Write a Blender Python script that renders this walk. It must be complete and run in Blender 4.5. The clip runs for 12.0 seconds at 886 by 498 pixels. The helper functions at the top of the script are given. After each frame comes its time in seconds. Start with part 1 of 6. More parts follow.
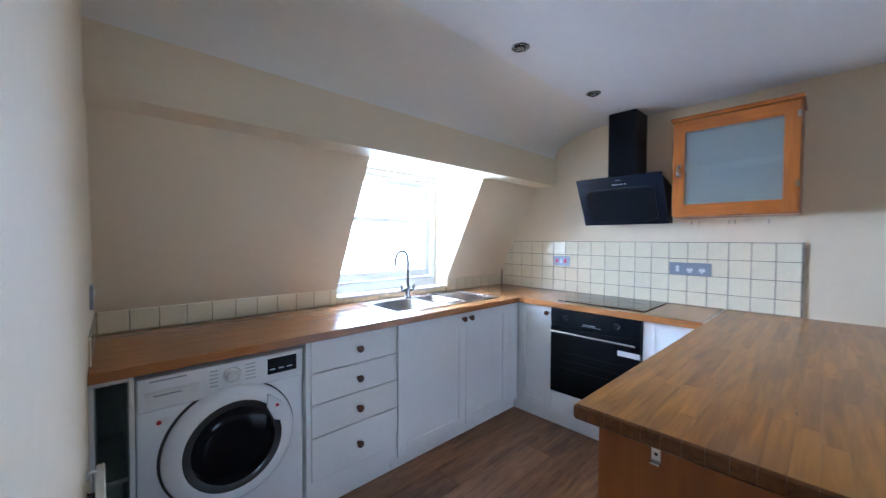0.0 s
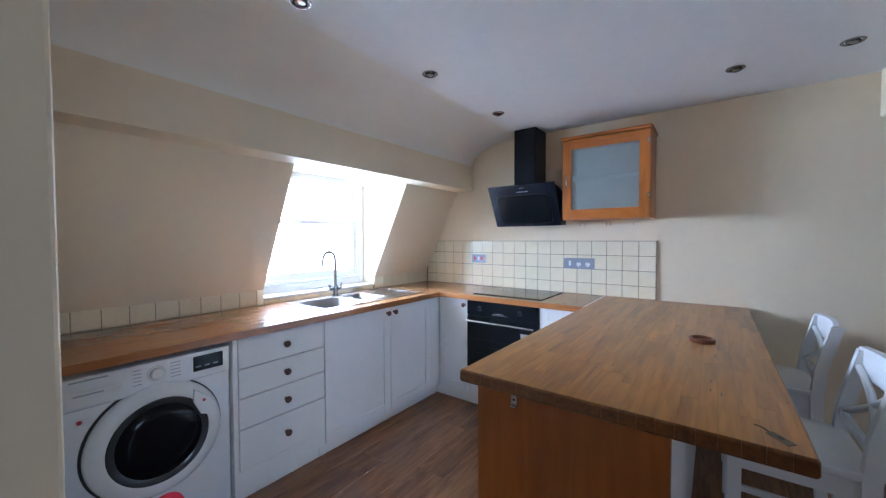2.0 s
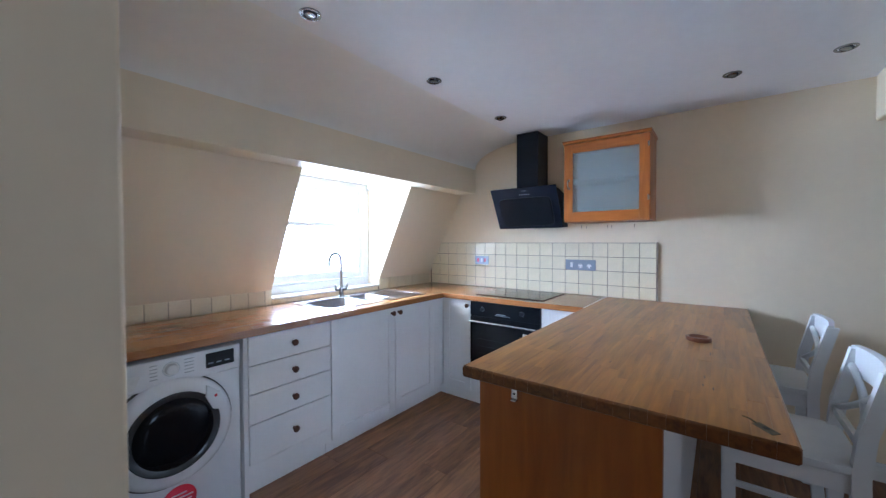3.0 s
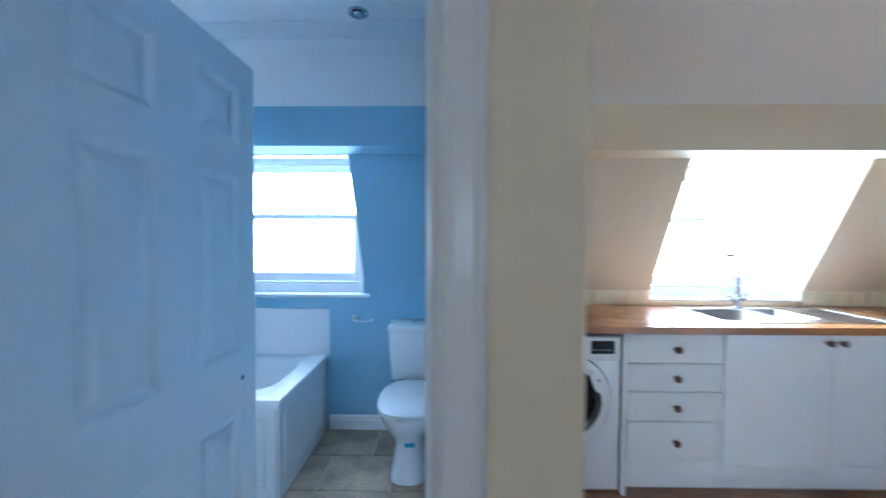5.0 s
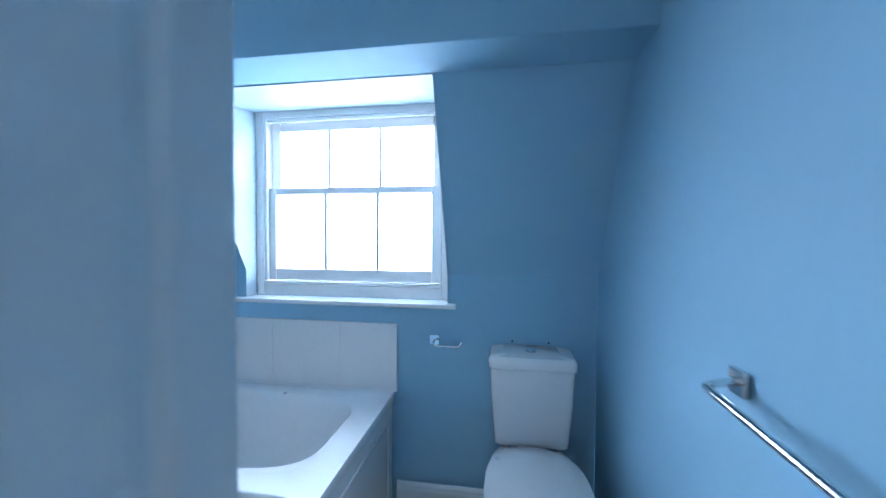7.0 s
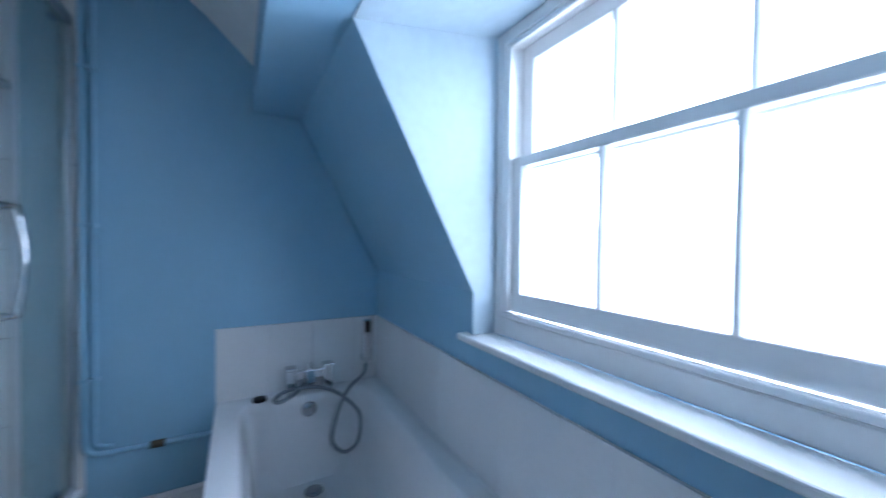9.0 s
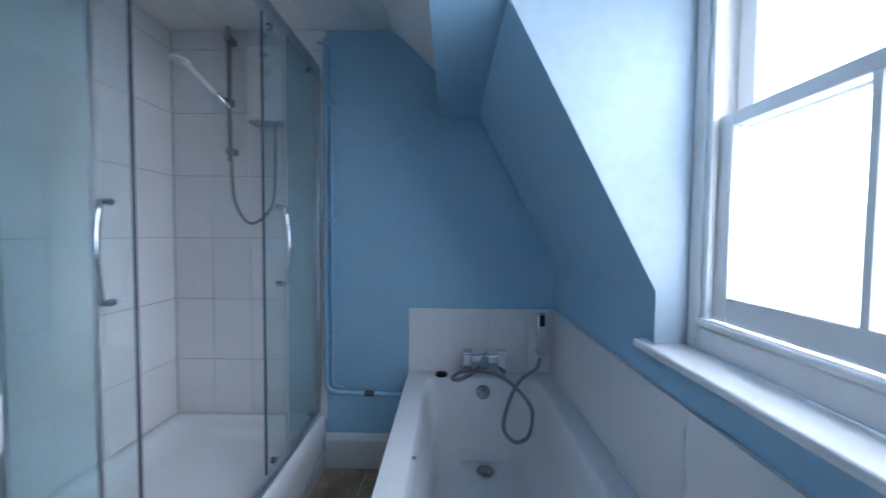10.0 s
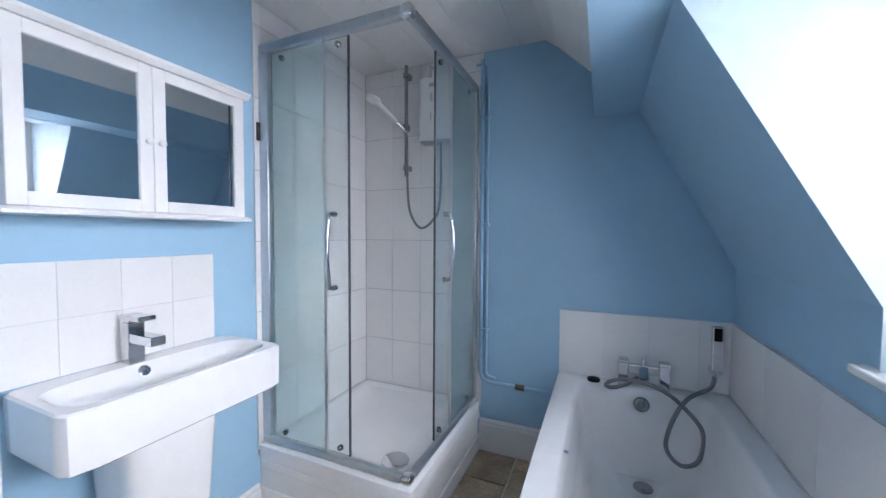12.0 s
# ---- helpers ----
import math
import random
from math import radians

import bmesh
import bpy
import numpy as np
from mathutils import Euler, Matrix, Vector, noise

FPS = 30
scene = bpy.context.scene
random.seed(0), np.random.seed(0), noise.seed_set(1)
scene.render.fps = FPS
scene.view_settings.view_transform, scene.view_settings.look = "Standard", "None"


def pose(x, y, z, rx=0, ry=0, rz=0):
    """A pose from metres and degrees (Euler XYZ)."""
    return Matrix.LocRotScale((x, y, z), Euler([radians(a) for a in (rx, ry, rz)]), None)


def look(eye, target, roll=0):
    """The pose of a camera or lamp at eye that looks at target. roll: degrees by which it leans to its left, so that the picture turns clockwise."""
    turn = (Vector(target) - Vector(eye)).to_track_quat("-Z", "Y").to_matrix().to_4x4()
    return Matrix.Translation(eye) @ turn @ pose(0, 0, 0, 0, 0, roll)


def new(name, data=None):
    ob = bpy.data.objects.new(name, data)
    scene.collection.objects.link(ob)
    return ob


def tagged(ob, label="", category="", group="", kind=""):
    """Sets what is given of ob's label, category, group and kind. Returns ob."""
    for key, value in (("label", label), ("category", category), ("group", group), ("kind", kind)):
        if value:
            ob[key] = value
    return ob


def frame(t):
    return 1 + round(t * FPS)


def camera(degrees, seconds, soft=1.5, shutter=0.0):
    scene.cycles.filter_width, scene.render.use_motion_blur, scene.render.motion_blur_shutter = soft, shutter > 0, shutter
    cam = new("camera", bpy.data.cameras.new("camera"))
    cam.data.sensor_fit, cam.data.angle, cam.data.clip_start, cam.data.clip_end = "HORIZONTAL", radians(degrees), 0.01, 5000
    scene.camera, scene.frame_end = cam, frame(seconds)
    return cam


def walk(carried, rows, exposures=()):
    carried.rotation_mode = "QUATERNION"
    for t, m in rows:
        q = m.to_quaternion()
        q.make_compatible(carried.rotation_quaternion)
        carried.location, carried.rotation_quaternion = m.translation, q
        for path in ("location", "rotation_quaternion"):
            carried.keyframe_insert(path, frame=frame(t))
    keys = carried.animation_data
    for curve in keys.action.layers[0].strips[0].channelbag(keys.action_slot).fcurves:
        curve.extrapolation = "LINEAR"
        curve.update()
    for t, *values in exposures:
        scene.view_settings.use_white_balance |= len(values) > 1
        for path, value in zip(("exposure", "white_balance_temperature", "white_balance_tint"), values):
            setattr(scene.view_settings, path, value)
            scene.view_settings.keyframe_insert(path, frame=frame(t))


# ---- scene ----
KITCHEN_POWER, BATH_POWER, SOUTH_POWER = 720.0, 640.0, 12.0
LIGHT_TINT = (0.88, 0.95, 1.0)
EXPOSURES = [(0, 0.06, 4800, 10), (2.7, 0.02, 4920, 12), (4.5, 0.36, 4620, 6), (5.0, 0.45, 4760, 6), (5.5, 0.2, 4950, 5), (6.0, 0.12, 5120, 6), (6.7, 0.1, 5150, 7), (8.5, -0.28, 5250, 13), (9.5, -0.55, 5500, 14), (10.5, -0.45, 5850, 16), (11.2, -0.26, 6050, 18), (12, -0.02, 6480, 20)]
cam = camera(101.1, 12.0, 1.3, 0.5)
PATH = [
    (0, (0.065, -2.298, 1.336), (1.438, -0.845, 1.286), 0.3),
    (0.5, (0.012, -2.32, 1.352), (1.512, -0.999, 1.295), 0.1),
    (1, (0.003, -2.402, 1.359), (1.581, -1.175, 1.299), -0.1),
    (1.5, (-0.012, -2.486, 1.342), (1.586, -1.283, 1.294), -0.2),
    (2, (-0.046, -2.536, 1.35), (1.556, -1.34, 1.294), -0.2),
    (2.5, (-0.063, -2.563, 1.346), (1.539, -1.366, 1.291), -0.2),
    (2.7, (-0.07, -2.567, 1.346), (1.532, -1.371, 1.291), -0.1),
    (4.3, (-0.188, -2.673, 1.333), (0.697, -0.88, 1.321), -0.4),
    (4.5, (-0.14, -2.705, 1.371), (0.446, -0.793, 1.328), -0.3),
    (4.7, (-0.138, -2.643, 1.337), (0.169, -0.667, 1.314), -0.3),
    (5, (-0.167, -2.556, 1.343), (-0.193, -0.557, 1.294), 0.2),
    (5.5, (-0.297, -2.388, 1.304), (-0.56, -0.406, 1.254), 0.6),
    (6, (-0.381, -2.199, 1.281), (-0.686, -0.223, 1.228), 0.4),
    (6.5, (-0.464, -1.954, 1.268), (-0.763, 0.023, 1.212), 0.3),
    (6.7, (-0.487, -1.853, 1.265), (-0.791, 0.122, 1.21), 0.3),
    (8.3, (-0.670, -0.855, 1.222), (-1.620, 0.910, 1.236), 1.3),
    (8.5, (-0.718, -0.770, 1.208), (-1.920, 0.826, 1.234), 1.7),
    (9, (-0.833, -0.66, 1.26), (-2.576, 0.319, 1.221), 0.7),
    (9.5, (-0.866, -0.623, 1.262), (-2.813, -0.169, 1.205), 0.9),
    (10, (-0.848, -0.543, 1.242), (-2.846, -0.576, 1.162), 0.5),
    (10.5, (-0.793, -0.524, 1.223), (-2.76, -0.881, 1.147), 0.5),
    (11, (-0.769, -0.524, 1.241), (-2.685, -1.092, 1.161), 0.4),
    (11.5, (-0.741, -0.548, 1.249), (-2.617, -1.236, 1.166), 0.4),
    (12, (-0.727, -0.555, 1.249), (-2.561, -1.35, 1.171), 0.3),
]

walk(cam, [(t, look(eye, target, roll)) for t, eye, target, roll in PATH], EXPOSURES)

# ---- light ----
world = bpy.data.worlds.new("sky")
scene.world = world
world.use_nodes = True
wn, wl = world.node_tree.nodes, world.node_tree.links
sky = wn.new("ShaderNodeTexSky")
sky.sky_type, sky.sun_disc = "NISHITA", False
sky.sun_elevation, sky.sun_rotation = radians(50), radians(140)
sky.air_density, sky.dust_density = 1.0, 4.0
wl.new(sky.outputs[0], wn["Background"].inputs[0])
wn["Background"].inputs[1].default_value = 0.15

sun = new("sun", bpy.data.lights.new("sun", "SUN"))
sun.data.energy, sun.data.angle, sun.data.color = 0.6, radians(20), (1.0, 0.96, 0.9)
sun.matrix_world = look((0, 0, 20), (-4.0, 5.0, 0))


def window_light(name, x, z, wide, high, power, dip, y=1.0):
    """Overcast sky light entering at one window."""
    lamp = new(name, bpy.data.lights.new(name, "AREA"))
    lamp.data.shape, lamp.data.size, lamp.data.size_y = "RECTANGLE", wide, high
    lamp.data.energy, lamp.data.color = power, LIGHT_TINT
    lamp.data.spread = radians(155)
    lamp.matrix_world = look((x, y, z), (x, y - 1.4, z + dip))
    return lamp


# bright sky above the roofs, and the dimmer light off roofs and street below it
window_light("window_light", 1.741, 2.35, 3.0, 2.3, KITCHEN_POWER, -0.25)
window_light("window_light", 1.741, 0.55, 3.4, 2.2, KITCHEN_POWER * 0.34, 0.0, 1.4)
window_light("window_light", -2.0, 2.45, 4.3, 2.3, BATH_POWER, -0.55)
window_light("window_light", -2.0, 0.65, 4.8, 2.2, BATH_POWER * 0.28, 0.0, 1.4)
south = window_light("window_light", -0.9, 1.45, 1.4, 1.1, SOUTH_POWER, 0.0)
south.matrix_world = look((-0.9, -6.75, 1.45), (-0.9, -5.0, 1.4))


# ---- materials ----
def material(name, colour, rough=0.5, metal=0.0, vary=0.06, scale=6.0, bump=0.0, bump_scale=60.0, coat=0.0, spec=0.5, fine=0.04, each=0.0):
    """A painted, glazed or metal surface: two scales of colour variation, relief, and a shift from piece to piece."""
    m = bpy.data.materials.new(name)
    m.use_nodes = True
    n, l = m.node_tree.nodes, m.node_tree.links
    b = n["Principled BSDF"]
    b.inputs["Roughness"].default_value, b.inputs["Metallic"].default_value = rough, metal
    b.inputs["Coat Weight"].default_value, b.inputs["Specular IOR Level"].default_value = coat, spec
    b.inputs["Coat Roughness"].default_value = 0.08
    tc = n.new("ShaderNodeTexCoord")
    big, small = n.new("ShaderNodeTexNoise"), n.new("ShaderNodeTexNoise")
    big.inputs["Scale"].default_value, small.inputs["Scale"].default_value = scale, scale * 14
    big.inputs["Detail"].default_value, small.inputs["Detail"].default_value = 4, 3
    l.new(tc.outputs["Object"], big.inputs["Vector"]), l.new(tc.outputs["Object"], small.inputs["Vector"])
    mr, mr2 = n.new("ShaderNodeMapRange"), n.new("ShaderNodeMapRange")
    mr.inputs["From Min"].default_value, mr.inputs["From Max"].default_value = 0.3, 0.7
    mr.inputs["To Min"].default_value, mr.inputs["To Max"].default_value = 1 - vary, 1 + vary
    mr2.inputs["From Min"].default_value, mr2.inputs["From Max"].default_value = 0.3, 0.7
    mr2.inputs["To Min"].default_value, mr2.inputs["To Max"].default_value = 1 - fine, 1 + fine
    l.new(big.outputs["Fac"], mr.inputs["Value"]), l.new(small.outputs["Fac"], mr2.inputs["Value"])
    mul = n.new("ShaderNodeMath")
    mul.operation = "MULTIPLY"
    l.new(mr.outputs[0], mul.inputs[0]), l.new(mr2.outputs[0], mul.inputs[1])
    value = mul.outputs[0]
    if each:
        info, mr3, mul2 = n.new("ShaderNodeObjectInfo"), n.new("ShaderNodeMapRange"), n.new("ShaderNodeMath")
        mr3.inputs["To Min"].default_value, mr3.inputs["To Max"].default_value = 1 - each, 1 + each
        mul2.operation = "MULTIPLY"
        l.new(info.outputs["Random"], mr3.inputs["Value"]), l.new(mr3.outputs[0], mul2.inputs[0]), l.new(value, mul2.inputs[1])
        value = mul2.outputs[0]
    hsv = n.new("ShaderNodeHueSaturation")
    hsv.inputs["Color"].default_value = (*colour, 1)
    l.new(value, hsv.inputs["Value"]), l.new(hsv.outputs[0], b.inputs["Base Color"])
    if not metal:
        mr4 = n.new("ShaderNodeMapRange")
        mr4.inputs["To Min"].default_value, mr4.inputs["To Max"].default_value = max(0.02, rough - 0.08), min(1, rough + 0.08)
        l.new(big.outputs["Fac"], mr4.inputs["Value"]), l.new(mr4.outputs[0], b.inputs["Roughness"])
    if bump:
        bn, bt = n.new("ShaderNodeBump"), n.new("ShaderNodeTexNoise")
        bt.inputs["Scale"].default_value, bt.inputs["Detail"].default_value = bump_scale, 5
        bn.inputs["Strength"].default_value, bn.inputs["Distance"].default_value = bump, 0.004
        l.new(tc.outputs["Object"], bt.inputs["Vector"]), l.new(bt.outputs["Fac"], bn.inputs["Height"])
        l.new(bn.outputs[0], b.inputs["Normal"])
    return m


def wood(name, dark, light, along=(1.0, 12.0, 12.0), rough=0.4, scale=2.2, each=0.0, coat=0.0, stave=None, contrast=1.0, island=False, stave_mix=0.16, gloss_mix=1.0):
    """Wood grain stretched along one axis; stave = (length, width) lays glued staves in plan."""
    m = bpy.data.materials.new(name)
    m.use_nodes = True
    n, l = m.node_tree.nodes, m.node_tree.links
    b = n["Principled BSDF"]
    b.inputs["Coat Weight"].default_value, b.inputs["Coat Roughness"].default_value = coat, 0.15
    tc, mp = n.new("ShaderNodeTexCoord"), n.new("ShaderNodeMapping")
    mp.inputs["Scale"].default_value = along
    l.new(tc.outputs["Object"], mp.inputs["Vector"])
    add = n.new("ShaderNodeVectorMath")
    l.new(mp.outputs[0], add.inputs[0])
    info = n.new("ShaderNodeObjectInfo")
    rand = info.outputs["Random"]
    if island:
        rand = n.new("ShaderNodeNewGeometry").outputs["Random Per Island"]
    off = n.new("ShaderNodeMath")
    off.operation = "MULTIPLY"
    off.inputs[1].default_value = 40.0 if each else 0.0
    l.new(rand, off.inputs[0]), l.new(off.outputs[0], add.inputs[1])
    grain, broad = n.new("ShaderNodeTexNoise"), n.new("ShaderNodeTexNoise")
    grain.inputs["Scale"].default_value, grain.inputs["Detail"].default_value, grain.inputs["Distortion"].default_value = scale * 3, 7, 0.7
    broad.inputs["Scale"].default_value, broad.inputs["Detail"].default_value, broad.inputs["Distortion"].default_value = scale, 3, 1.2
    l.new(add.outputs[0], grain.inputs["Vector"]), l.new(add.outputs[0], broad.inputs["Vector"])
    mixv = n.new("ShaderNodeMath")
    mixv.operation = "MULTIPLY_ADD"
    mixv.inputs[1].default_value = 0.55
    l.new(grain.outputs["Fac"], mixv.inputs[0])
    half = n.new("ShaderNodeMath")
    half.operation = "MULTIPLY"
    half.inputs[1].default_value = 0.45
    l.new(broad.outputs["Fac"], half.inputs[0]), l.new(half.outputs[0], mixv.inputs[2])
    value = mixv.outputs[0]
    if stave:
        br, mp2 = n.new("ShaderNodeTexBrick"), n.new("ShaderNodeMapping")
        l.new(tc.outputs["Object"], mp2.inputs["Vector"]), l.new(mp2.outputs[0], br.inputs["Vector"])
        br.inputs["Scale"].default_value, br.inputs["Brick Width"].default_value, br.inputs["Row Height"].default_value = 1.0, stave[0], stave[1]
        br.inputs["Mortar Size"].default_value, br.offset, br.offset_frequency = 0.0006, 0.37, 3
        br.inputs["Color1"].default_value, br.inputs["Color2"].default_value, br.inputs["Mortar"].default_value = (0, 0, 0, 1), (1, 1, 1, 1), (0.3, 0.3, 0.3, 1)
        sm = n.new("ShaderNodeMath")
        sm.operation = "MULTIPLY_ADD"
        sm.inputs[1].default_value = stave_mix
        l.new(br.outputs["Color"], sm.inputs[0]), l.new(value, sm.inputs[2])
        sh = n.new("ShaderNodeMath")
        sh.operation = "SUBTRACT"
        sh.inputs[1].default_value = stave_mix / 2
        l.new(sm.outputs[0], sh.inputs[0])
        value = sh.outputs[0]
    if each:
        em = n.new("ShaderNodeMath")
        em.operation = "MULTIPLY_ADD"
        em.inputs[1].default_value = each
        l.new(rand, em.inputs[0]), l.new(value, em.inputs[2])
        es = n.new("ShaderNodeMath")
        es.operation = "SUBTRACT"
        es.inputs[1].default_value = each / 2
        l.new(em.outputs[0], es.inputs[0])
        value = es.outputs[0]
    ramp = n.new("ShaderNodeValToRGB")
    ramp.color_ramp.elements[0].position, ramp.color_ramp.elements[1].position = 0.5 - 0.2 / contrast, 0.5 + 0.2 / contrast
    ramp.color_ramp.elements[0].color, ramp.color_ramp.elements[1].color = (*dark, 1), (*light, 1)
    l.new(value, ramp.inputs[0]), l.new(ramp.outputs[0], b.inputs["Base Color"])
    mr = n.new("ShaderNodeMapRange")
    mr.inputs["To Min"].default_value, mr.inputs["To Max"].default_value = rough - 0.1 * gloss_mix, rough + 0.12 * gloss_mix
    l.new(grain.outputs["Fac"], mr.inputs["Value"]), l.new(mr.outputs[0], b.inputs["Roughness"])
    if gloss_mix < 0.3:
        l.remove(b.inputs["Roughness"].links[0])
        b.inputs["Roughness"].default_value = rough
        return m
    bn = n.new("ShaderNodeBump")
    bn.inputs["Strength"].default_value, bn.inputs["Distance"].default_value = 0.04 * gloss_mix, 0.001
    l.new(grain.outputs["Fac"], bn.inputs["Height"]), l.new(bn.outputs[0], b.inputs["Normal"])
    return m


def glass(name, colour=(1, 1, 1), rough=0.0, ior=1.45):
    m = bpy.data.materials.new(name)
    m.use_nodes = True
    b = m.node_tree.nodes["Principled BSDF"]
    b.inputs["Base Color"].default_value = (*colour, 1)
    b.inputs["Transmission Weight"].default_value, b.inputs["Roughness"].default_value, b.inputs["IOR"].default_value = 1.0, rough, ior
    return m


CREAM = material("cream wall paint", (0.80, 0.69, 0.51), 0.65, vary=0.012, scale=1.5, bump=0.008, bump_scale=60, fine=0.012)
CEILING = material("white ceiling paint", (0.84, 0.835, 0.83), 0.7, vary=0.012, scale=1.2, bump=0.008, bump_scale=55, fine=0.012)
COVE = material("off-white cove paint", (0.85, 0.82, 0.76), 0.7, vary=0.012, scale=1.2, bump=0.008, bump_scale=55, fine=0.012)
BLUE = material("blue wall paint", (0.31, 0.50, 0.655), 0.68, vary=0.012, scale=1.5, spec=0.35, bump=0.008, bump_scale=60, fine=0.012)
BLUE_PIPE = material("blue painted pipe", (0.31, 0.51, 0.67), 0.35, vary=0.05)
WHITE_GLOSS = material("white gloss paint", (0.80, 0.80, 0.80), 0.22, vary=0.02, scale=3, bump=0.02, bump_scale=25, coat=0.3, fine=0.012)
DOOR_WHITE = material("white satin door paint", (0.76, 0.78, 0.80), 0.42, vary=0.02, scale=2, bump=0.02, bump_scale=35, fine=0.012)
UNIT_WHITE = material("white painted cabinet front", (0.83, 0.83, 0.835), 0.38, vary=0.02, scale=3, bump=0.012, bump_scale=50, fine=0.012)
APPLIANCE = material("white enamelled steel", (0.83, 0.84, 0.87), 0.22, vary=0.015, scale=2, coat=0.4, fine=0.012)
PLASTIC_WHITE = material("white plastic", (0.74, 0.74, 0.74), 0.3, vary=0.02, fine=0.012)
CERAMIC = material("white glazed ceramic", (0.82, 0.82, 0.83), 0.10, vary=0.01, scale=2, coat=0.6, fine=0.012)
ACRYLIC = material("white acrylic", (0.80, 0.80, 0.81), 0.14, vary=0.015, scale=2, coat=0.5, fine=0.012)
TILE_CREAM = material("cream glazed tile", (0.84, 0.765, 0.575), 0.12, vary=0.03, scale=9, bump=0.16, bump_scale=14, coat=0.5, each=0.03)
TILE_WHITE = material("white glazed wall tile", (0.78, 0.77, 0.77), 0.16, vary=0.01, scale=5, bump=0.02, bump_scale=9, coat=0.4, each=0.02, fine=0.012)
GROUT = material("brown grey grout", (0.30, 0.25, 0.19), 0.9, vary=0.12, scale=20)
GROUT_WHITE = material("white grout", (0.78, 0.77, 0.77), 0.85, vary=0.08, scale=12)
GROUT_SHOWER = material("discoloured shower grout", (0.40, 0.37, 0.34), 0.85, vary=0.25, scale=7)
SLATE = material("brown grey slate effect tile", (0.42, 0.315, 0.215), 0.5, vary=0.35, scale=5, bump=0.3, bump_scale=18, fine=0.15, each=0.15)
SLATE_GROUT = material("beige floor grout", (0.62, 0.57, 0.48), 0.8, vary=0.15, scale=15)
CHROME = material("polished chrome", (0.66, 0.67, 0.69), 0.08, 1.0, vary=0.02)
# Darker copy of CHROME: reflections of dim surroundings are put into its colour.
CHROME_DARK = material("chrome with dark reflections painted in", (0.33, 0.34, 0.36), 0.16, 1.0, vary=0.04)
DULL_PLATE = material("tarnished metal plate", (0.10, 0.08, 0.05), 0.6, 0.3, vary=0.3, scale=40)
STRIP = material("grey plastic door strip", (0.05, 0.065, 0.085), 0.3, vary=0.05)
SMOKE = material("smoked grey plastic", (0.045, 0.048, 0.052), 0.18, vary=0.05, coat=0.3)
HOB_PRINT = material("grey print on black glass", (0.022, 0.022, 0.024), 0.06, vary=0.1, spec=0.35)
STEEL = material("brushed stainless steel", (0.58, 0.58, 0.60), 0.25, 1.0, vary=0.05, scale=12, bump=0.04, bump_scale=200)
STEEL_BOWL = material("satin stainless steel", (0.56, 0.56, 0.58), 0.34, 1.0, vary=0.05, scale=12)
ALU = material("satin silver aluminium", (0.55, 0.58, 0.61), 0.33, 1.0, vary=0.03)
HOOD_GLASS = material("blue black satin glass", (0.009, 0.011, 0.018), 0.2, vary=0.1, spec=0.25)
# Steel made near black to hold the shade of the gap behind the panel.
FIN_SHADE = material("convector steel with shade painted in", (0.05, 0.05, 0.055), 0.6, vary=0.2, scale=20)
BLACK_GLOSS = material("black glass", (0.007, 0.008, 0.010), 0.05, vary=0.1, spec=0.22)
BLACK_SATIN = material("black painted metal", (0.009, 0.010, 0.014), 0.38, vary=0.15, spec=0.16)
BLACK = material("black rubber", (0.02, 0.02, 0.022), 0.6, vary=0.2)
DARK_GREEN = material("green grey board", (0.36, 0.42, 0.40), 0.5, vary=0.1)
RED = material("red sticker", (0.62, 0.03, 0.06), 0.4, vary=0.05)
PAPER = material("white sticker", (0.75, 0.74, 0.76), 0.5, vary=0.03)
GREY_MARK = material("grey print", (0.36, 0.38, 0.42), 0.5, vary=0.05)
SOCKET_BLUE = material("brushed blue grey metal plate", (0.30, 0.33, 0.40), 0.38, 0.7, vary=0.05)
STOOL_WHITE = material("white lacquered wood", (0.72, 0.73, 0.73), 0.35, vary=0.04, scale=4, bump=0.05, bump_scale=30, fine=0.012)
KNOB_WOOD = wood("dark red turned wood", (0.045, 0.014, 0.006), (0.13, 0.045, 0.02), (6, 6, 6), 0.3, 4)
DISH_WOOD = wood("red brown turned wood", (0.10, 0.028, 0.010), (0.22, 0.075, 0.028), (6, 6, 6), 0.35, 4)
ORANGE_WOOD = wood("orange varnished wood", (0.29, 0.082, 0.010), (0.50, 0.165, 0.022), (9, 9, 1.0), 0.34, 1.6, coat=0.3)
ORANGE_WOOD_ACROSS = wood("orange varnished rail", (0.29, 0.082, 0.010), (0.50, 0.165, 0.022), (9, 1.0, 9), 0.34, 1.6, coat=0.3)
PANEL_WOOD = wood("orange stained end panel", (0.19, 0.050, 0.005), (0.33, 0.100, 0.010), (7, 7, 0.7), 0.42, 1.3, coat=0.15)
LAMINATE = wood("wood effect worktop", (0.27, 0.108, 0.032), (0.40, 0.180, 0.058), (1.2, 20, 20), 0.27, 2.0, coat=0.25, gloss_mix=0.15)
LAMINATE_Y = wood("wood effect worktop across", (0.27, 0.108, 0.032), (0.40, 0.180, 0.058), (20, 1.2, 20), 0.27, 2.0, coat=0.25, gloss_mix=0.15)
BLOCK = wood("worn oiled beech block", (0.140, 0.046, 0.006), (0.50, 0.220, 0.040), (1.0, 12, 12), 0.33, 1.5, coat=0.25, contrast=0.85, each=0.13, gloss_mix=0.5)
# End grain, made darker still: the shade on the near end is in its colour.
BLOCK_END = wood("oiled end grain with shade painted in", (0.060, 0.018, 0.003), (0.21, 0.075, 0.012), (9, 9, 9), 0.4, 2.5, coat=0.15, each=0.05, gloss_mix=0.5)
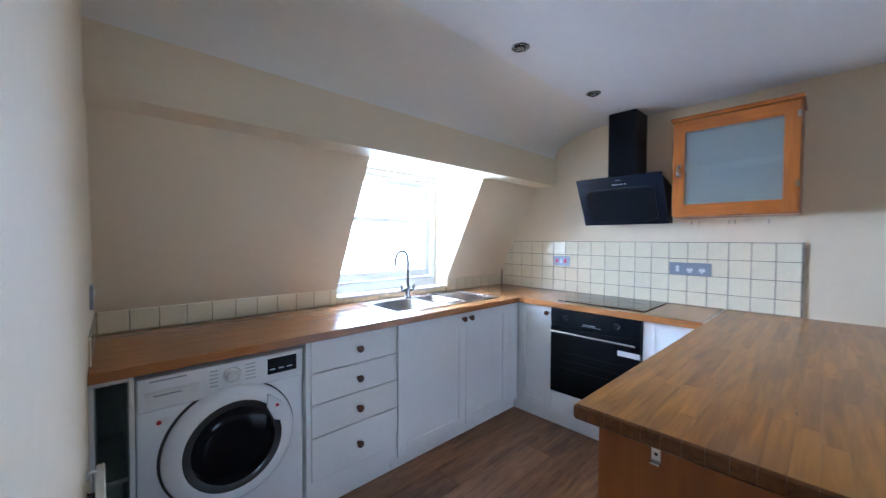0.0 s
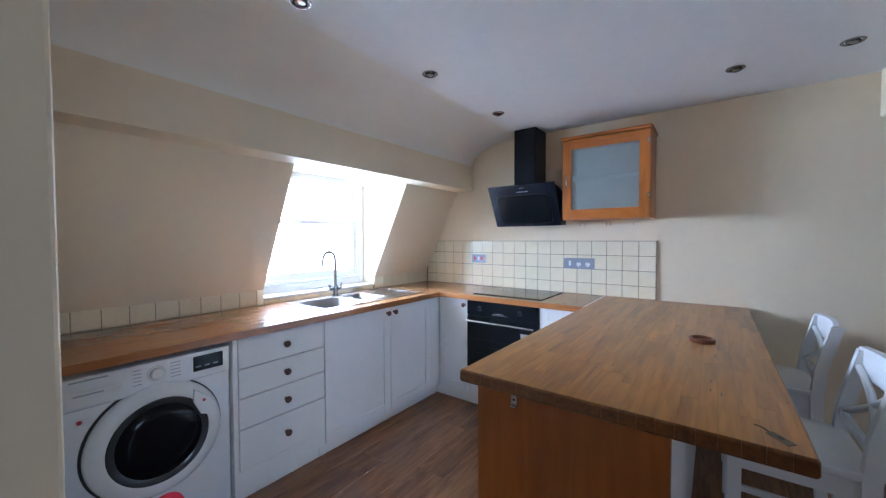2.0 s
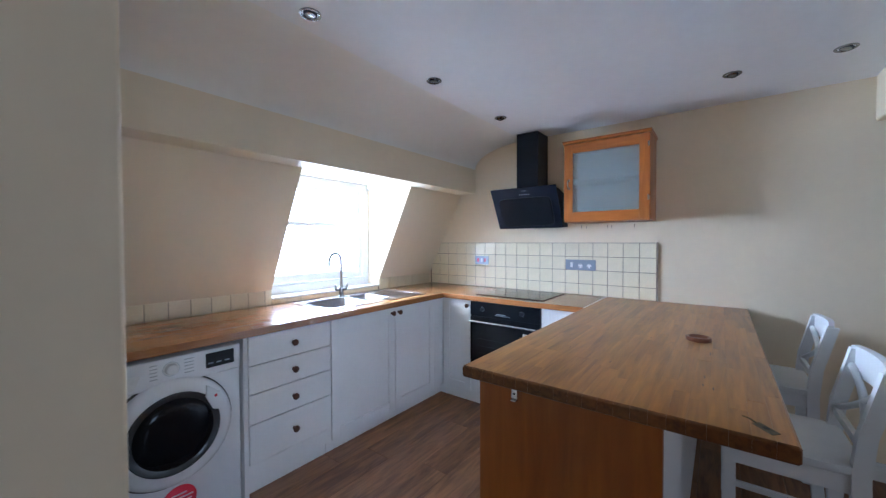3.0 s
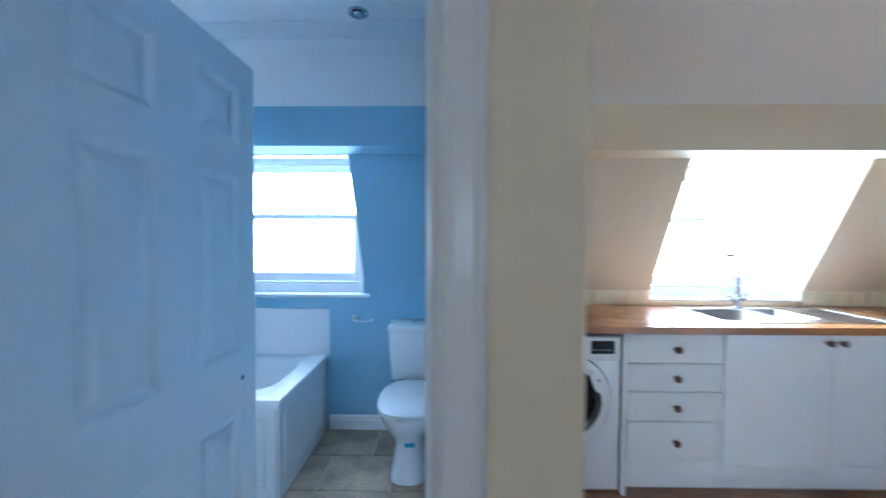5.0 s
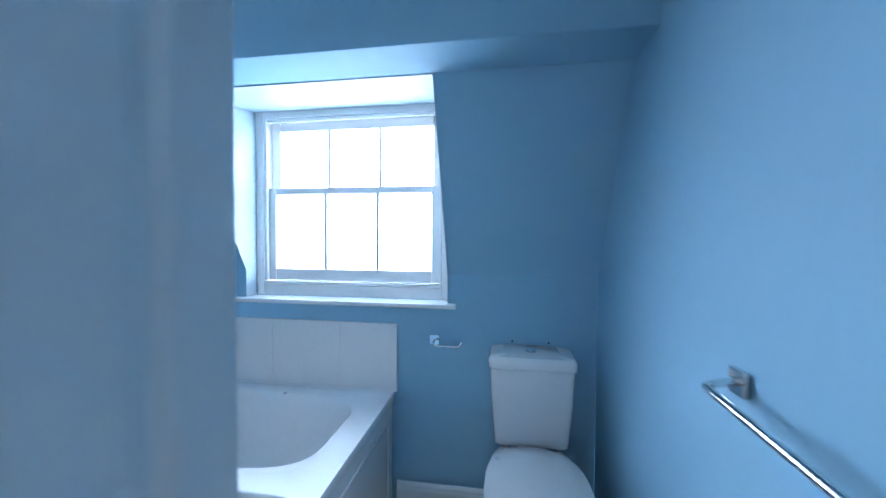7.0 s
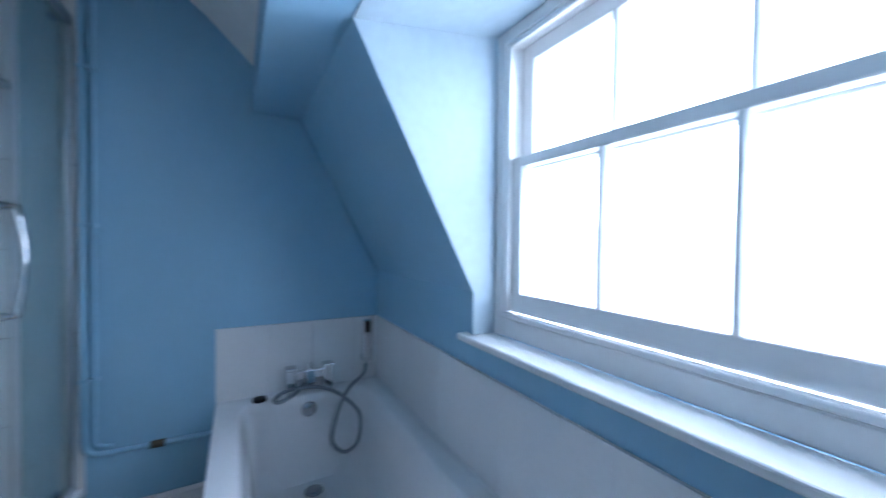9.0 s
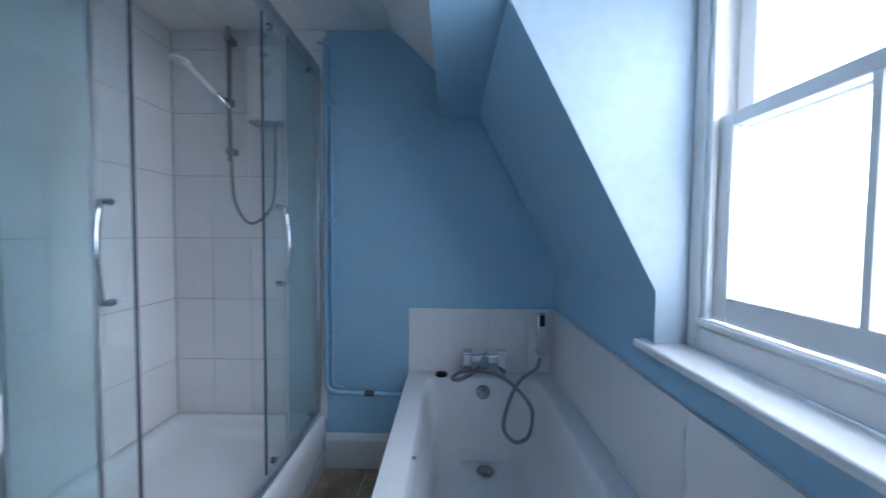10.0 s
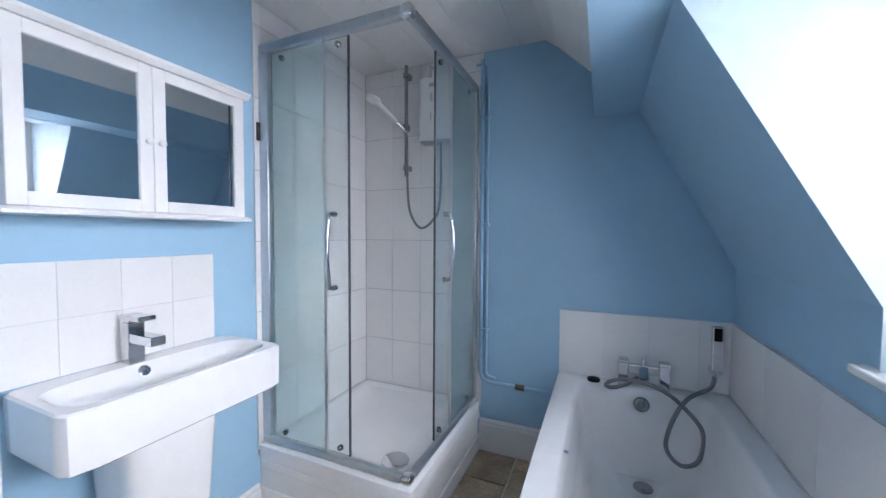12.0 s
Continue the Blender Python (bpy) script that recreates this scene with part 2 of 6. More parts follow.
PLANK = wood("brown oak floor plank", (0.105, 0.042, 0.015), (0.36, 0.175, 0.075), (0.9, 6.5, 6.5), 0.36, 1.9, each=0.16, coat=0.15, contrast=1.1)
PANE = glass("clear window glass")
SHOWER_GLASS = glass("greenish shower glass", (0.76, 0.88, 0.88), 0.14)
SHOWER_CLEAR = glass("clear shower glass", (0.90, 0.97, 0.97), 0.03)
FROSTED = glass("frosted grey glass", (0.74, 0.82, 0.82), 0.2)
FROSTED.node_tree.nodes["Principled BSDF"].inputs["Transmission Weight"].default_value = 0.75
MIRROR = material("mirror", (0.82, 0.86, 0.88), 0.02, 1.0, vary=0.0, fine=0.0)
HOSE = material("grey metal hose", (0.24, 0.25, 0.27), 0.35, 0.9, vary=0.1, scale=30, bump=0.6, bump_scale=220)

# ---- mesh tools ----
PLACE = {}


def thing(name, base, label="", category="", group="", kind=""):
    ob = new(name)
    ob.location = base
    ob.empty_display_size = 0.1
    PLACE[ob] = Vector(base)
    return tagged(ob, label, category, group, kind)


def part(name, bm, mat, parent=None, label="", smooth=None):
    """Links a bmesh, built in world metres, as one mesh under a thing or under a part."""
    me = bpy.data.meshes.new(name)
    base = PLACE.get(parent, Vector((0, 0, 0)))
    bmesh.ops.translate(bm, verts=bm.verts, vec=-base)
    bmesh.ops.recalc_face_normals(bm, faces=bm.faces)
    bm.to_mesh(me)
    bm.free()
    me.materials.append(mat)
    if smooth is not None:
        me.shade_smooth()
        me.set_sharp_from_angle(angle=radians(smooth))
    ob = new(name, me)
    ob.parent = parent
    PLACE[ob] = base
    if label:
        ob["label"] = label
    return ob


def solo(name, bm, mat, base, label, category, kind="", group="", smooth=None):
    """A thing that is a single mesh."""
    me = bpy.data.meshes.new(name)
    bmesh.ops.translate(bm, verts=bm.verts, vec=-Vector(base))
    bmesh.ops.recalc_face_normals(bm, faces=bm.faces)
    bm.to_mesh(me)
    bm.free()
    me.materials.append(mat)
    if smooth is not None:
        me.shade_smooth()
        me.set_sharp_from_angle(angle=radians(smooth))
    ob = new(name, me)
    ob.location = base
    PLACE[ob] = Vector(base)
    return tagged(ob, label, category, group, kind)


def add_box(bm, a, b, bevel=0.0, seg=2):
    vs = bmesh.ops.create_cube(bm, size=1)["verts"]
    for v in vs:
        v.co = Vector([(a[i] + b[i]) / 2 + v.co[i] * (b[i] - a[i]) for i in range(3)])
    if bevel:
        es = list({e for v in vs for e in v.link_edges})
        bmesh.ops.bevel(bm, geom=es, offset=bevel, segments=seg, affect="EDGES", profile=0.5)
    return bm


def box(a, b, bevel=0.0, seg=2):
    return add_box(bmesh.new(), a, b, bevel, seg)


def add_prism(bm, poly, axis, lo, hi):
    """A closed outline in the two axes other than axis (in order), drawn out from lo to hi."""
    def at(p, h):
        c = list(p)
        c.insert(axis, h)
        return c
    a = [bm.verts.new(at(p, lo)) for p in poly]
    b = [bm.verts.new(at(p, hi)) for p in poly]
    bm.faces.new(a)
    bm.faces.new(b[::-1])
    for i in range(len(poly)):
        j = (i + 1) % len(poly)
        bm.faces.new((a[i], a[j], b[j], b[i]))
    return bm


def prism(poly, axis, lo, hi):
    return add_prism(bmesh.new(), poly, axis, lo, hi)


def add_loft(bm, rings, caps=(True, True), closed=True):
    """Skins rings of points of equal count."""
    vs = [[bm.verts.new(p) for p in r] for r in rings]
    n = len(rings[0])
    for a, b in zip(vs, vs[1:]):
        for i in range(n if closed else n - 1):
            j = (i + 1) % n
            bm.faces.new((a[i], a[j], b[j], b[i]))
    if caps[0]:
        bm.faces.new(vs[0][::-1])
    if caps[1]:
        bm.faces.new(vs[-1])
    return bm


def loft(rings, caps=(True, True)):
    return add_loft(bmesh.new(), rings, caps)


def add_tube(bm, pts, r, seg=10, radii=None):
    """A round bar along a line of points."""
    pts = [Vector(p) for p in pts]
    rings, side = [], None
    for i, p in enumerate(pts):
        d = (pts[min(i + 1, len(pts) - 1)] - pts[max(i - 1, 0)]).normalized()
        if side is None:
            side = d.cross(Vector((0, 0, 1)) if abs(d.z) < 0.9 else Vector((1, 0, 0))).normalized()
        side = (side - d * side.dot(d)).normalized()
        up = d.cross(side)
        rr = radii[i] if radii else r
        rings.append([p + (side * math.cos(2 * math.pi * k / seg) + up * math.sin(2 * math.pi * k / seg)) * rr for k in range(seg)])
    return add_loft(bm, rings)


def tube(pts, r, seg=10, radii=None):
    return add_tube(bmesh.new(), pts, r, seg, radii)


def bend(pts, radius=0.03, steps=5):
    """Rounds the corners of a line of points."""
    pts = [Vector(p) for p in pts]
    out = [pts[0]]
    for a, b, c in zip(pts, pts[1:], pts[2:]):
        r = min(radius, (b - a).length * 0.49, (c - b).length * 0.49)
        p, q = b + (a - b).normalized() * r, b + (c - b).normalized() * r
        for k in range(steps + 1):
            t = k / steps
            out.append(p * (1 - t) ** 2 + b * 2 * t * (1 - t) + q * t ** 2)
    return out + [pts[-1]]


def disc(c, axis, prof, seg=24):
    """A turned piece: prof rows of (distance along the axis, radius) from c."""
    axis = Vector(axis).normalized()
    s = axis.cross(Vector((0, 0, 1)) if abs(axis.z) < 0.9 else Vector((1, 0, 0))).normalized()
    u = axis.cross(s)
    return loft([[Vector(c) + axis * h + (s * math.cos(2 * math.pi * k / seg) + u * math.sin(2 * math.pi * k / seg)) * max(r, 0.0005) for k in range(seg)] for h, r in prof])


def oval(cx, cy, z, rx, ry, n=2.0, seg=40, n_left=None):
    """A rounded outline in plan; n sets how square it is."""
    out = []
    for k in range(seg):
        a = 2 * math.pi * k / seg
        c, s = math.cos(a), math.sin(a)
        e = 2 / (n_left if n_left and c < 0 else n)
        out.append(Vector((cx + rx * math.copysign(abs(c) ** e, c), cy + ry * math.copysign(abs(s) ** e, s), z)))
    return out

# ---- the shell of the place ----
CEIL = 2.25
CEIL_B = 2.28
EAST = 2.985      # kitchen wall behind the oven
WEST = -2.738      # bathroom wall behind the taps
PART_B = -0.095   # bathroom face of the partition
DOOR_IN, DOOR_OUT = -1.985, -2.110
BACK = -6.6
HALL_W = -2.0
WIN_K, WIN_B = (1.218, 2.238), (-1.797, -0.755)


def shell(name, bm, mat, label, category="wall", smooth=None):
    return solo(name, bm, mat, (0, 0, 0), label, category, "structure", smooth=smooth)


shell("wall_east", box((EAST, BACK, 0), (EAST + 0.2, 0.3, 2.4)), CREAM, "plain cream painted plaster wall")
bm = box((HALL_W - 0.1, BACK - 0.1, 0), (-1.6, BACK, 2.4))
add_box(bm, (-0.2, BACK - 0.1, 0), (EAST + 0.2, BACK, 2.4))
add_box(bm, (-1.6, BACK - 0.1, 0), (-0.2, BACK, 0.9))
add_box(bm, (-1.6, BACK - 0.1, 2.0), (-0.2, BACK, 2.4))
shell("wall_south", bm, CREAM, "plain cream painted wall of the open room")
shell("wall_hall", box((HALL_W - 0.1, BACK, 0), (HALL_W, DOOR_OUT, 2.4)), CREAM, "plain cream painted wall beside the bathroom door")
shell("wall_west", box((WEST - 0.12, DOOR_OUT, 0), (WEST, 0.3, 2.4)), BLUE, "blue painted bathroom wall")

# the partition: cream towards the kitchen, blue towards the bathroom
def partition_x(y):
    """The kitchen face of the partition, which runs slightly out of square."""
    return 0.047 + 0.0207 * y


shell("wall_partition_kitchen", prism([(-0.05, DOOR_OUT + 0.03), (partition_x(DOOR_OUT + 0.03), DOOR_OUT + 0.03), (partition_x(-0.001), -0.001), (-0.05, -0.001)], 2, 0, 2.4), CREAM, "cream painted partition wall beside the kitchen")
shell("wall_partition_bathroom", box((PART_B, DOOR_IN, 0), (-0.051, -0.001, 2.4)), BLUE, "blue painted partition wall in the bathroom")
DOOR_L, DOOR_R, DOOR_TOP = -0.914, -0.170, 1.990
bm = box((DOOR_R, DOOR_OUT, 0), (0.004, DOOR_OUT + 0.03, 2.4), 0.004)
add_box(bm, (HALL_W, DOOR_OUT, 0), (DOOR_L, DOOR_OUT + 0.03, 2.4))
add_box(bm, (DOOR_L, DOOR_OUT, DOOR_TOP), (DOOR_R, DOOR_OUT + 0.03, 2.4))
shell("wall_door_hall_side", bm, CREAM, "cream painted wall round the bathroom door")
bm = box((DOOR_R, DOOR_OUT + 0.03, 0), (-0.052, DOOR_IN, 2.4))
add_box(bm, (WEST, DOOR_OUT + 0.03, 0), (DOOR_L, DOOR_IN, 2.4))
add_box(bm, (DOOR_L, DOOR_OUT + 0.03, DOOR_TOP), (DOOR_R, DOOR_IN, 2.4))
shell("wall_door_bathroom_side", bm, BLUE, "blue painted bathroom wall behind the basin")

# sloping roof walls with a deep reveal at each window
K_SLOPE = [(-0.04, 0), (-0.04, 0.985), (-0.052, 1.012), (-0.46, 1.83), (0.30, 1.83), (0.30, 0)]
B_SLOPE = [(0, 0), (0, 1.100), (-0.405, 1.86), (0.30, 1.86), (0.30, 0)]
bm = prism(K_SLOPE, 0, 0.0, WIN_K[0])
add_prism(bm, K_SLOPE, 0, WIN_K[1], EAST)
add_box(bm, (WIN_K[0], -0.04, 0), (WIN_K[1], 0.30, 0.930))
shell("wall_kitchen_slope", bm, CREAM, "cream painted sloping roof wall above the worktop")
bm = prism(B_SLOPE, 0, WEST, WIN_B[0])
add_prism(bm, B_SLOPE, 0, WIN_B[1], PART_B)
add_box(bm, (WIN_B[0], 0, 0), (WIN_B[1], 0.30, 0.940))
# Thin linings paler than BLUE: the window's glare is put into their colour.
REVEAL_LIT = material("blue paint with window glare painted in", (0.45, 0.545, 0.615), 0.5, vary=0.02, scale=2, bump=0.015)
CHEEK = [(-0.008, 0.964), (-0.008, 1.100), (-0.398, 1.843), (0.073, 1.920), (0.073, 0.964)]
shell("reveal_cheek_1", prism(CHEEK, 0, WIN_B[0] + 0.0005, WIN_B[0] + 0.004), REVEAL_LIT, "blue cheek of the window reveal, glare painted in", "reveal")
shell("reveal_cheek_2", prism(CHEEK, 0, WIN_B[1] - 0.004, WIN_B[1] - 0.0005), REVEAL_LIT, "blue cheek of the window reveal, glare painted in", "reveal")
shell("reveal_soffit", prism([(-0.398, 1.8475), (0.073, 1.9245), (0.073, 1.921), (-0.398, 1.844)], 0, WIN_B[0] + 0.0005, WIN_B[1] - 0.0005), REVEAL_LIT, "blue head of the window reveal, glare painted in", "reveal")
shell("wall_bathroom_slope", bm, BLUE, "blue painted sloping roof wall round the window")


def beam(front, low, high, head, cove):
    """The boxed beam over the reveal, and the ceiling edge above it, as outlines in section."""
    face = [(front, low), (front, high), (front + 0.02, high), (front + 0.02, 2.4), (0.30, 2.4), (0.30, head), (0.10, head), (-0.42, low)]
    return face, [(front, high)] + cove + [(cove[-1][0], 2.4), (front + 0.02, 2.4), (front + 0.02, high)]


face, cove = beam(-0.63, 1.815, 2.05, 1.88, [(-0.63 - 0.52 * (1 - math.cos(k * math.pi / 32)), 2.05 + (CEIL - 2.05) * math.sin(k * math.pi / 32)) for k in range(1, 17)])
shell("beam_kitchen", prism(face, 0, 0.0, EAST), CREAM, "cream boxed beam under the roof slope", "beam")
shell("cove_kitchen", prism(cove, 0, 0.0, EAST), COVE, "off-white coved ceiling edge", "ceiling", smooth=50)
face, cove = beam(-0.60, 1.845, 2.055, 1.93, [(-0.78, 2.225), (-0.85, CEIL_B)])
shell("beam_bathroom", prism(face, 0, WEST, PART_B), BLUE, "blue boxed beam under the roof slope", "beam")
shell("cove_bathroom", prism(cove, 0, WEST, PART_B), CEILING, "white sloping ceiling edge in the bathroom", "ceiling")
shell("beam_south", box((HALL_W, -3.55, 2.0), (EAST, -3.245, 2.4), 0.01), CREAM, "cream boxed ceiling beam", "beam")

bm = box((0, DOOR_OUT, CEIL), (EAST, -1.11, 2.4))
add_box(bm, (HALL_W, BACK, CEIL), (EAST, DOOR_OUT, 2.4))
shell("ceiling_kitchen", bm, CEILING, "white painted flat ceiling", "ceiling")
# boarded bathroom ceiling with fine joints
bm = bmesh.new()
y = DOOR_IN
while y < -0.84:
    add_box(bm, (WEST, y + 0.0015, CEIL_B - 0.004), (PART_B, min(y + 0.2485, -0.84), 2.38))
    y += 0.25
add_box(bm, (WEST, DOOR_IN, CEIL_B + 0.002), (PART_B, -0.84, 2.40))
shell("ceiling_bathroom", bm, CEILING, "white boarded bathroom ceiling with fine joints", "ceiling")

FLOOR = shell("floor", box((HALL_W - 0.1, BACK, -0.15), (EAST, 0.25, -0.012)), BLACK, "dark oak plank floor of the kitchen", "floor")
FLOOR_B = shell("floor_bathroom", box((WEST, DOOR_IN, -0.0115), (PART_B, 0.1, -0.006)), SLATE_GROUT, "brown slate effect tiled bathroom floor", "floor")


# ---- windows ----
def sash_window(name, x0, x1, y, sill, head, bars, label):
    """A painted timber box sash: frame, two sashes and their panes; y is the inner face of the frame."""
    w = thing(name, ((x0 + x1) / 2, y, sill), label, "window", kind="structure")
    bm = box((x0, y, sill), (x0 + 0.045, y + 0.12, head), 0.004)
    add_box(bm, (x1 - 0.045, y, sill), (x1, y + 0.12, head), 0.004)
    add_box(bm, (x0 + 0.045, y, head - 0.05), (x1 - 0.045, y + 0.12, head), 0.004)
    add_box(bm, (x0 + 0.045, y, sill), (x1 - 0.045, y + 0.13, sill + 0.062), 0.006)
    part("window_frame", bm, WHITE_GLOSS, w)
    bm = box((x0 + 0.045, y + 0.004, sill + 0.062), (x0 + 0.063, y + 0.022, head - 0.05), 0.004)
    add_box(bm, (x1 - 0.063, y + 0.004, sill + 0.062), (x1 - 0.045, y + 0.022, head - 0.05), 0.004)
    add_box(bm, (x0 + 0.063, y + 0.004, head - 0.068), (x1 - 0.063, y + 0.022, head - 0.05), 0.004)
    add_box(bm, (x0 + 0.045, y - 0.006, sill + 0.062), (x1 - 0.045, y + 0.02, sill + 0.078), 0.004)
    part("staff_bead", bm, WHITE_GLOSS, w)
    meet = sill + 0.545
    for kind, lo, hi, yy, brail, trail in (("lower_sash", sill + 0.078, meet + 0.02, y + 0.024, 0.062, 0.032), ("upper_sash", meet - 0.016, head - 0.05, y + 0.068, 0.034, 0.05)):
        a, b = x0 + 0.05, x1 - 0.05
        bm = box((a, yy, lo), (a + 0.05, yy + 0.04, hi), 0.004)
        add_box(bm, (b - 0.05, yy, lo), (b, yy + 0.04, hi), 0.004)
        add_box(bm, (a + 0.05, yy, lo), (b - 0.05, yy + 0.04, lo + brail), 0.004)
        add_box(bm, (a + 0.05, yy, hi - trail), (b - 0.05, yy + 0.04, hi), 0.004)
        s = part(kind, bm, WHITE_GLOSS, w)
        edges = [a + 0.05]
        for k in range(bars):
            c = a + 0.05 + (b - a - 0.1) * (k + 1) / (bars + 1)
            part("glazing_bar", prism([(c - 0.011, yy + 0.012), (c - 0.007, yy), (c + 0.007, yy), (c + 0.011, yy + 0.012), (c + 0.011, yy + 0.034), (c - 0.011, yy + 0.034)], 2, lo + brail, hi - trail), WHITE_GLOSS, s)
            edges += [c - 0.011, c + 0.011]
        edges.append(b - 0.05)
        for e0, e1 in zip(edges[::2], edges[1::2]):
            p = part("pane", box((e0, yy + 0.018, lo + brail), (e1, yy + 0.022, hi - trail)), PANE, s, "clear glass pane")
            p.visible_shadow = False
    return w


sash_window("window_1", WIN_K[0], WIN_K[1], 0.10, 0.945, 1.885, 0, "white painted timber sash window above the sink")
w2 = sash_window("window_2", WIN_B[0], WIN_B[1], 0.075, 0.962, 1.935, 2, "white painted timber sash window with glazing bars above the bath")
part("window_sill", box((WIN_B[0] - 0.055, -0.035, 0.940), (WIN_B[1] + 0.038, 0.08, 0.963), 0.007, 3), WHITE_GLOSS, w2, "white gloss window board")
shell("window_board_kitchen", box((WIN_K[0] + 0.001, -0.052, 0.931), (WIN_K[1] - 0.001, 0.105, 0.947), 0.005), WHITE_GLOSS, "white gloss window board above the sink", "window sill")

# ---- bathroom door ----
dframe = thing("door_frame", (DOOR_R, DOOR_OUT, 0), "white gloss painted door lining and moulded architrave", "door frame", kind="structure")
bm = box((DOOR_R - 0.017, DOOR_OUT - 0.004, 0), (DOOR_R, DOOR_IN + 0.004, DOOR_TOP), 0.002)
add_box(bm, (DOOR_L, DOOR_OUT - 0.004, 0), (DOOR_L + 0.017, DOOR_IN + 0.004, DOOR_TOP), 0.002)
add_box(bm, (DOOR_L, DOOR_OUT - 0.004, DOOR_TOP - 0.03), (DOOR_R, DOOR_IN + 0.004, DOOR_TOP), 0.002)
add_box(bm, (DOOR_R - 0.027, DOOR_OUT + 0.045, 0), (DOOR_R - 0.017, DOOR_IN - 0.042, DOOR_TOP - 0.03), 0.002)
part("lining", bm, WHITE_GLOSS, dframe)
ARCH = [(0.0, 0.0), (0.0, -0.012), (0.008, -0.018), (0.016, -0.013), (0.026, -0.016), (0.048, -0.020), (0.058, -0.024), (0.066, -0.018), (0.066, 0.0)]
part("architrave", prism([(DOOR_R - 0.016 + a, DOOR_OUT - 0.001 + b) for a, b in ARCH], 2, 0, DOOR_TOP + 0.05), WHITE_GLOSS, dframe)
part("architrave", prism([(DOOR_L + 0.016 - a, DOOR_OUT - 0.001 + b) for a, b in ARCH], 2, 0, DOOR_TOP + 0.05), WHITE_GLOSS, dframe)
part("architrave", prism([(DOOR_OUT - 0.001 + b, DOOR_TOP - 0.012 + a) for a, b in ARCH], 0, DOOR_L - 0.05, DOOR_R + 0.05), WHITE_GLOSS, dframe)

door = thing("door_1", (-0.93, -1.96, 0), "white six panel door, open, with a bare latch hole", "door", kind="structure")
DX, DY0, DY1 = -0.895, -1.979, -1.226
COLS = ((-1.868, -1.655), (-1.515, -1.315))
ROWS = ((0.20, 0.76), (0.955, 1.56), (1.655, 1.855))
bm = bmesh.new()
ys = [DY0] + [v for c in COLS for v in c] + [DY1]
zs = [0.008] + [v for r in ROWS for v in r] + [1.958]
for i in range(5):
    for j in range(7):
        recessed = i % 2 == 1 and j % 2 == 1
        add_box(bm, (DX - (0.024 if recessed else 0.037), ys[i], zs[j]), (DX - (0.014 if recessed else 0), ys[i + 1], zs[j + 1]))
bmesh.ops.remove_doubles(bm, verts=bm.verts, dist=0.0001)
part("leaf", bm, DOOR_WHITE, door)
for y0, y1 in COLS:
    for z0, z1 in ROWS:
        m = 0.034
        rings = [[Vector((DX - 0.0138, y0, z0)), Vector((DX - 0.0138, y1, z0)), Vector((DX - 0.0138, y1, z1)), Vector((DX - 0.0138, y0, z1))]]
        for o, d in ((0.0004, -0.0004), (0.006, -0.001), (0.014, -0.006), (0.022, -0.0115), (0.030, -0.0118), (0.040, -0.008), (0.058, -0.003)):
            rings.append([Vector((DX + d, y0 + o, z0 + o)), Vector((DX + d, y1 - o, z0 + o)), Vector((DX + d, y1 - o, z1 - o)), Vector((DX + d, y0 + o, z1 - o))])
        part("panel", loft(rings), DOOR_WHITE, door)
part("latch_hole", disc((DX - 0.004, DY1 - 0.083, 0.864), (1, 0, 0), ((0, 0.009), (0.0045, 0.009)), 16), BLACK, door, "bare dark latch hole")
door.rotation_euler = (0, 0, radians(-1.5))


def skirting(name, a, b, out, high=0.10, mat=WHITE_GLOSS, label="white gloss moulded skirting board"):
    """A moulded board along the floor from a to b in plan; out: the side it faces."""
    a, b, out = Vector((*a, 0)), Vector((*b, 0)), Vector((*out, 0))
    prof = ((0.0, 0.0), (0.016, 0.0), (0.016, high - 0.035), (0.012, high - 0.022), (0.013, high - 0.014), (0.006, high), (0.0, high))
    return shell(name, loft([[p + out * d + Vector((0, 0, h)) for d, h in prof] for p in (a, b)]), mat, label, "skirting board")


skirting("baseboard_1", (-0.999, 0), (PART_B, 0), (0, -1))
skirting("baseboard_2", (PART_B, -0.016), (PART_B, DOOR_IN), (-1, 0))
skirting("baseboard_3", (WEST, -0.752), (WEST, -1.186), (1, 0), 0.185)
skirting("baseboard_4", (-1.897, DOOR_IN), (-0.955, DOOR_IN), (0, 1))
skirting("baseboard_5", (partition_x(-0.70), -0.70), (0.004, DOOR_OUT + 0.02), (1, 0))
skirting("baseboard_6", (EAST, -2.74), (EAST, BACK), (-1, 0))
skirting("baseboard_7", (-0.115, DOOR_OUT), (0.004, DOOR_OUT), (0, -1))

# ---- kitchen ----
FRONT, TOP_Y = -0.655, -0.682       # door fronts and worktop edge of the window run
FRONT_X, TOP_X = 2.42, 2.395        # the same for the oven run


SINK = (1.33, -0.575, 2.29, -0.115)


def slab_with_hole(outer, inner, z0, z1):
    """A worktop with a rectangular cut-out; outer and inner: x0, y0, x1, y1."""
    rings = []
    for (x0, y0, x1, y1), z in ((outer, z0), (outer, z1 - 0.004), (tuple(v + d for v, d in zip(outer, (0.003, 0.004, -0.003, -0.003))), z1), (inner, z1), (inner, z0), (outer, z0)):
        rings.append([Vector((x0, y0, z)), Vector((x1, y0, z)), Vector((x1, y1, z)), Vector((x0, y1, z))])
    bm = loft(rings, (False, False))
    bmesh.ops.remove_doubles(bm, verts=bm.verts, dist=0.0001)
    return bm


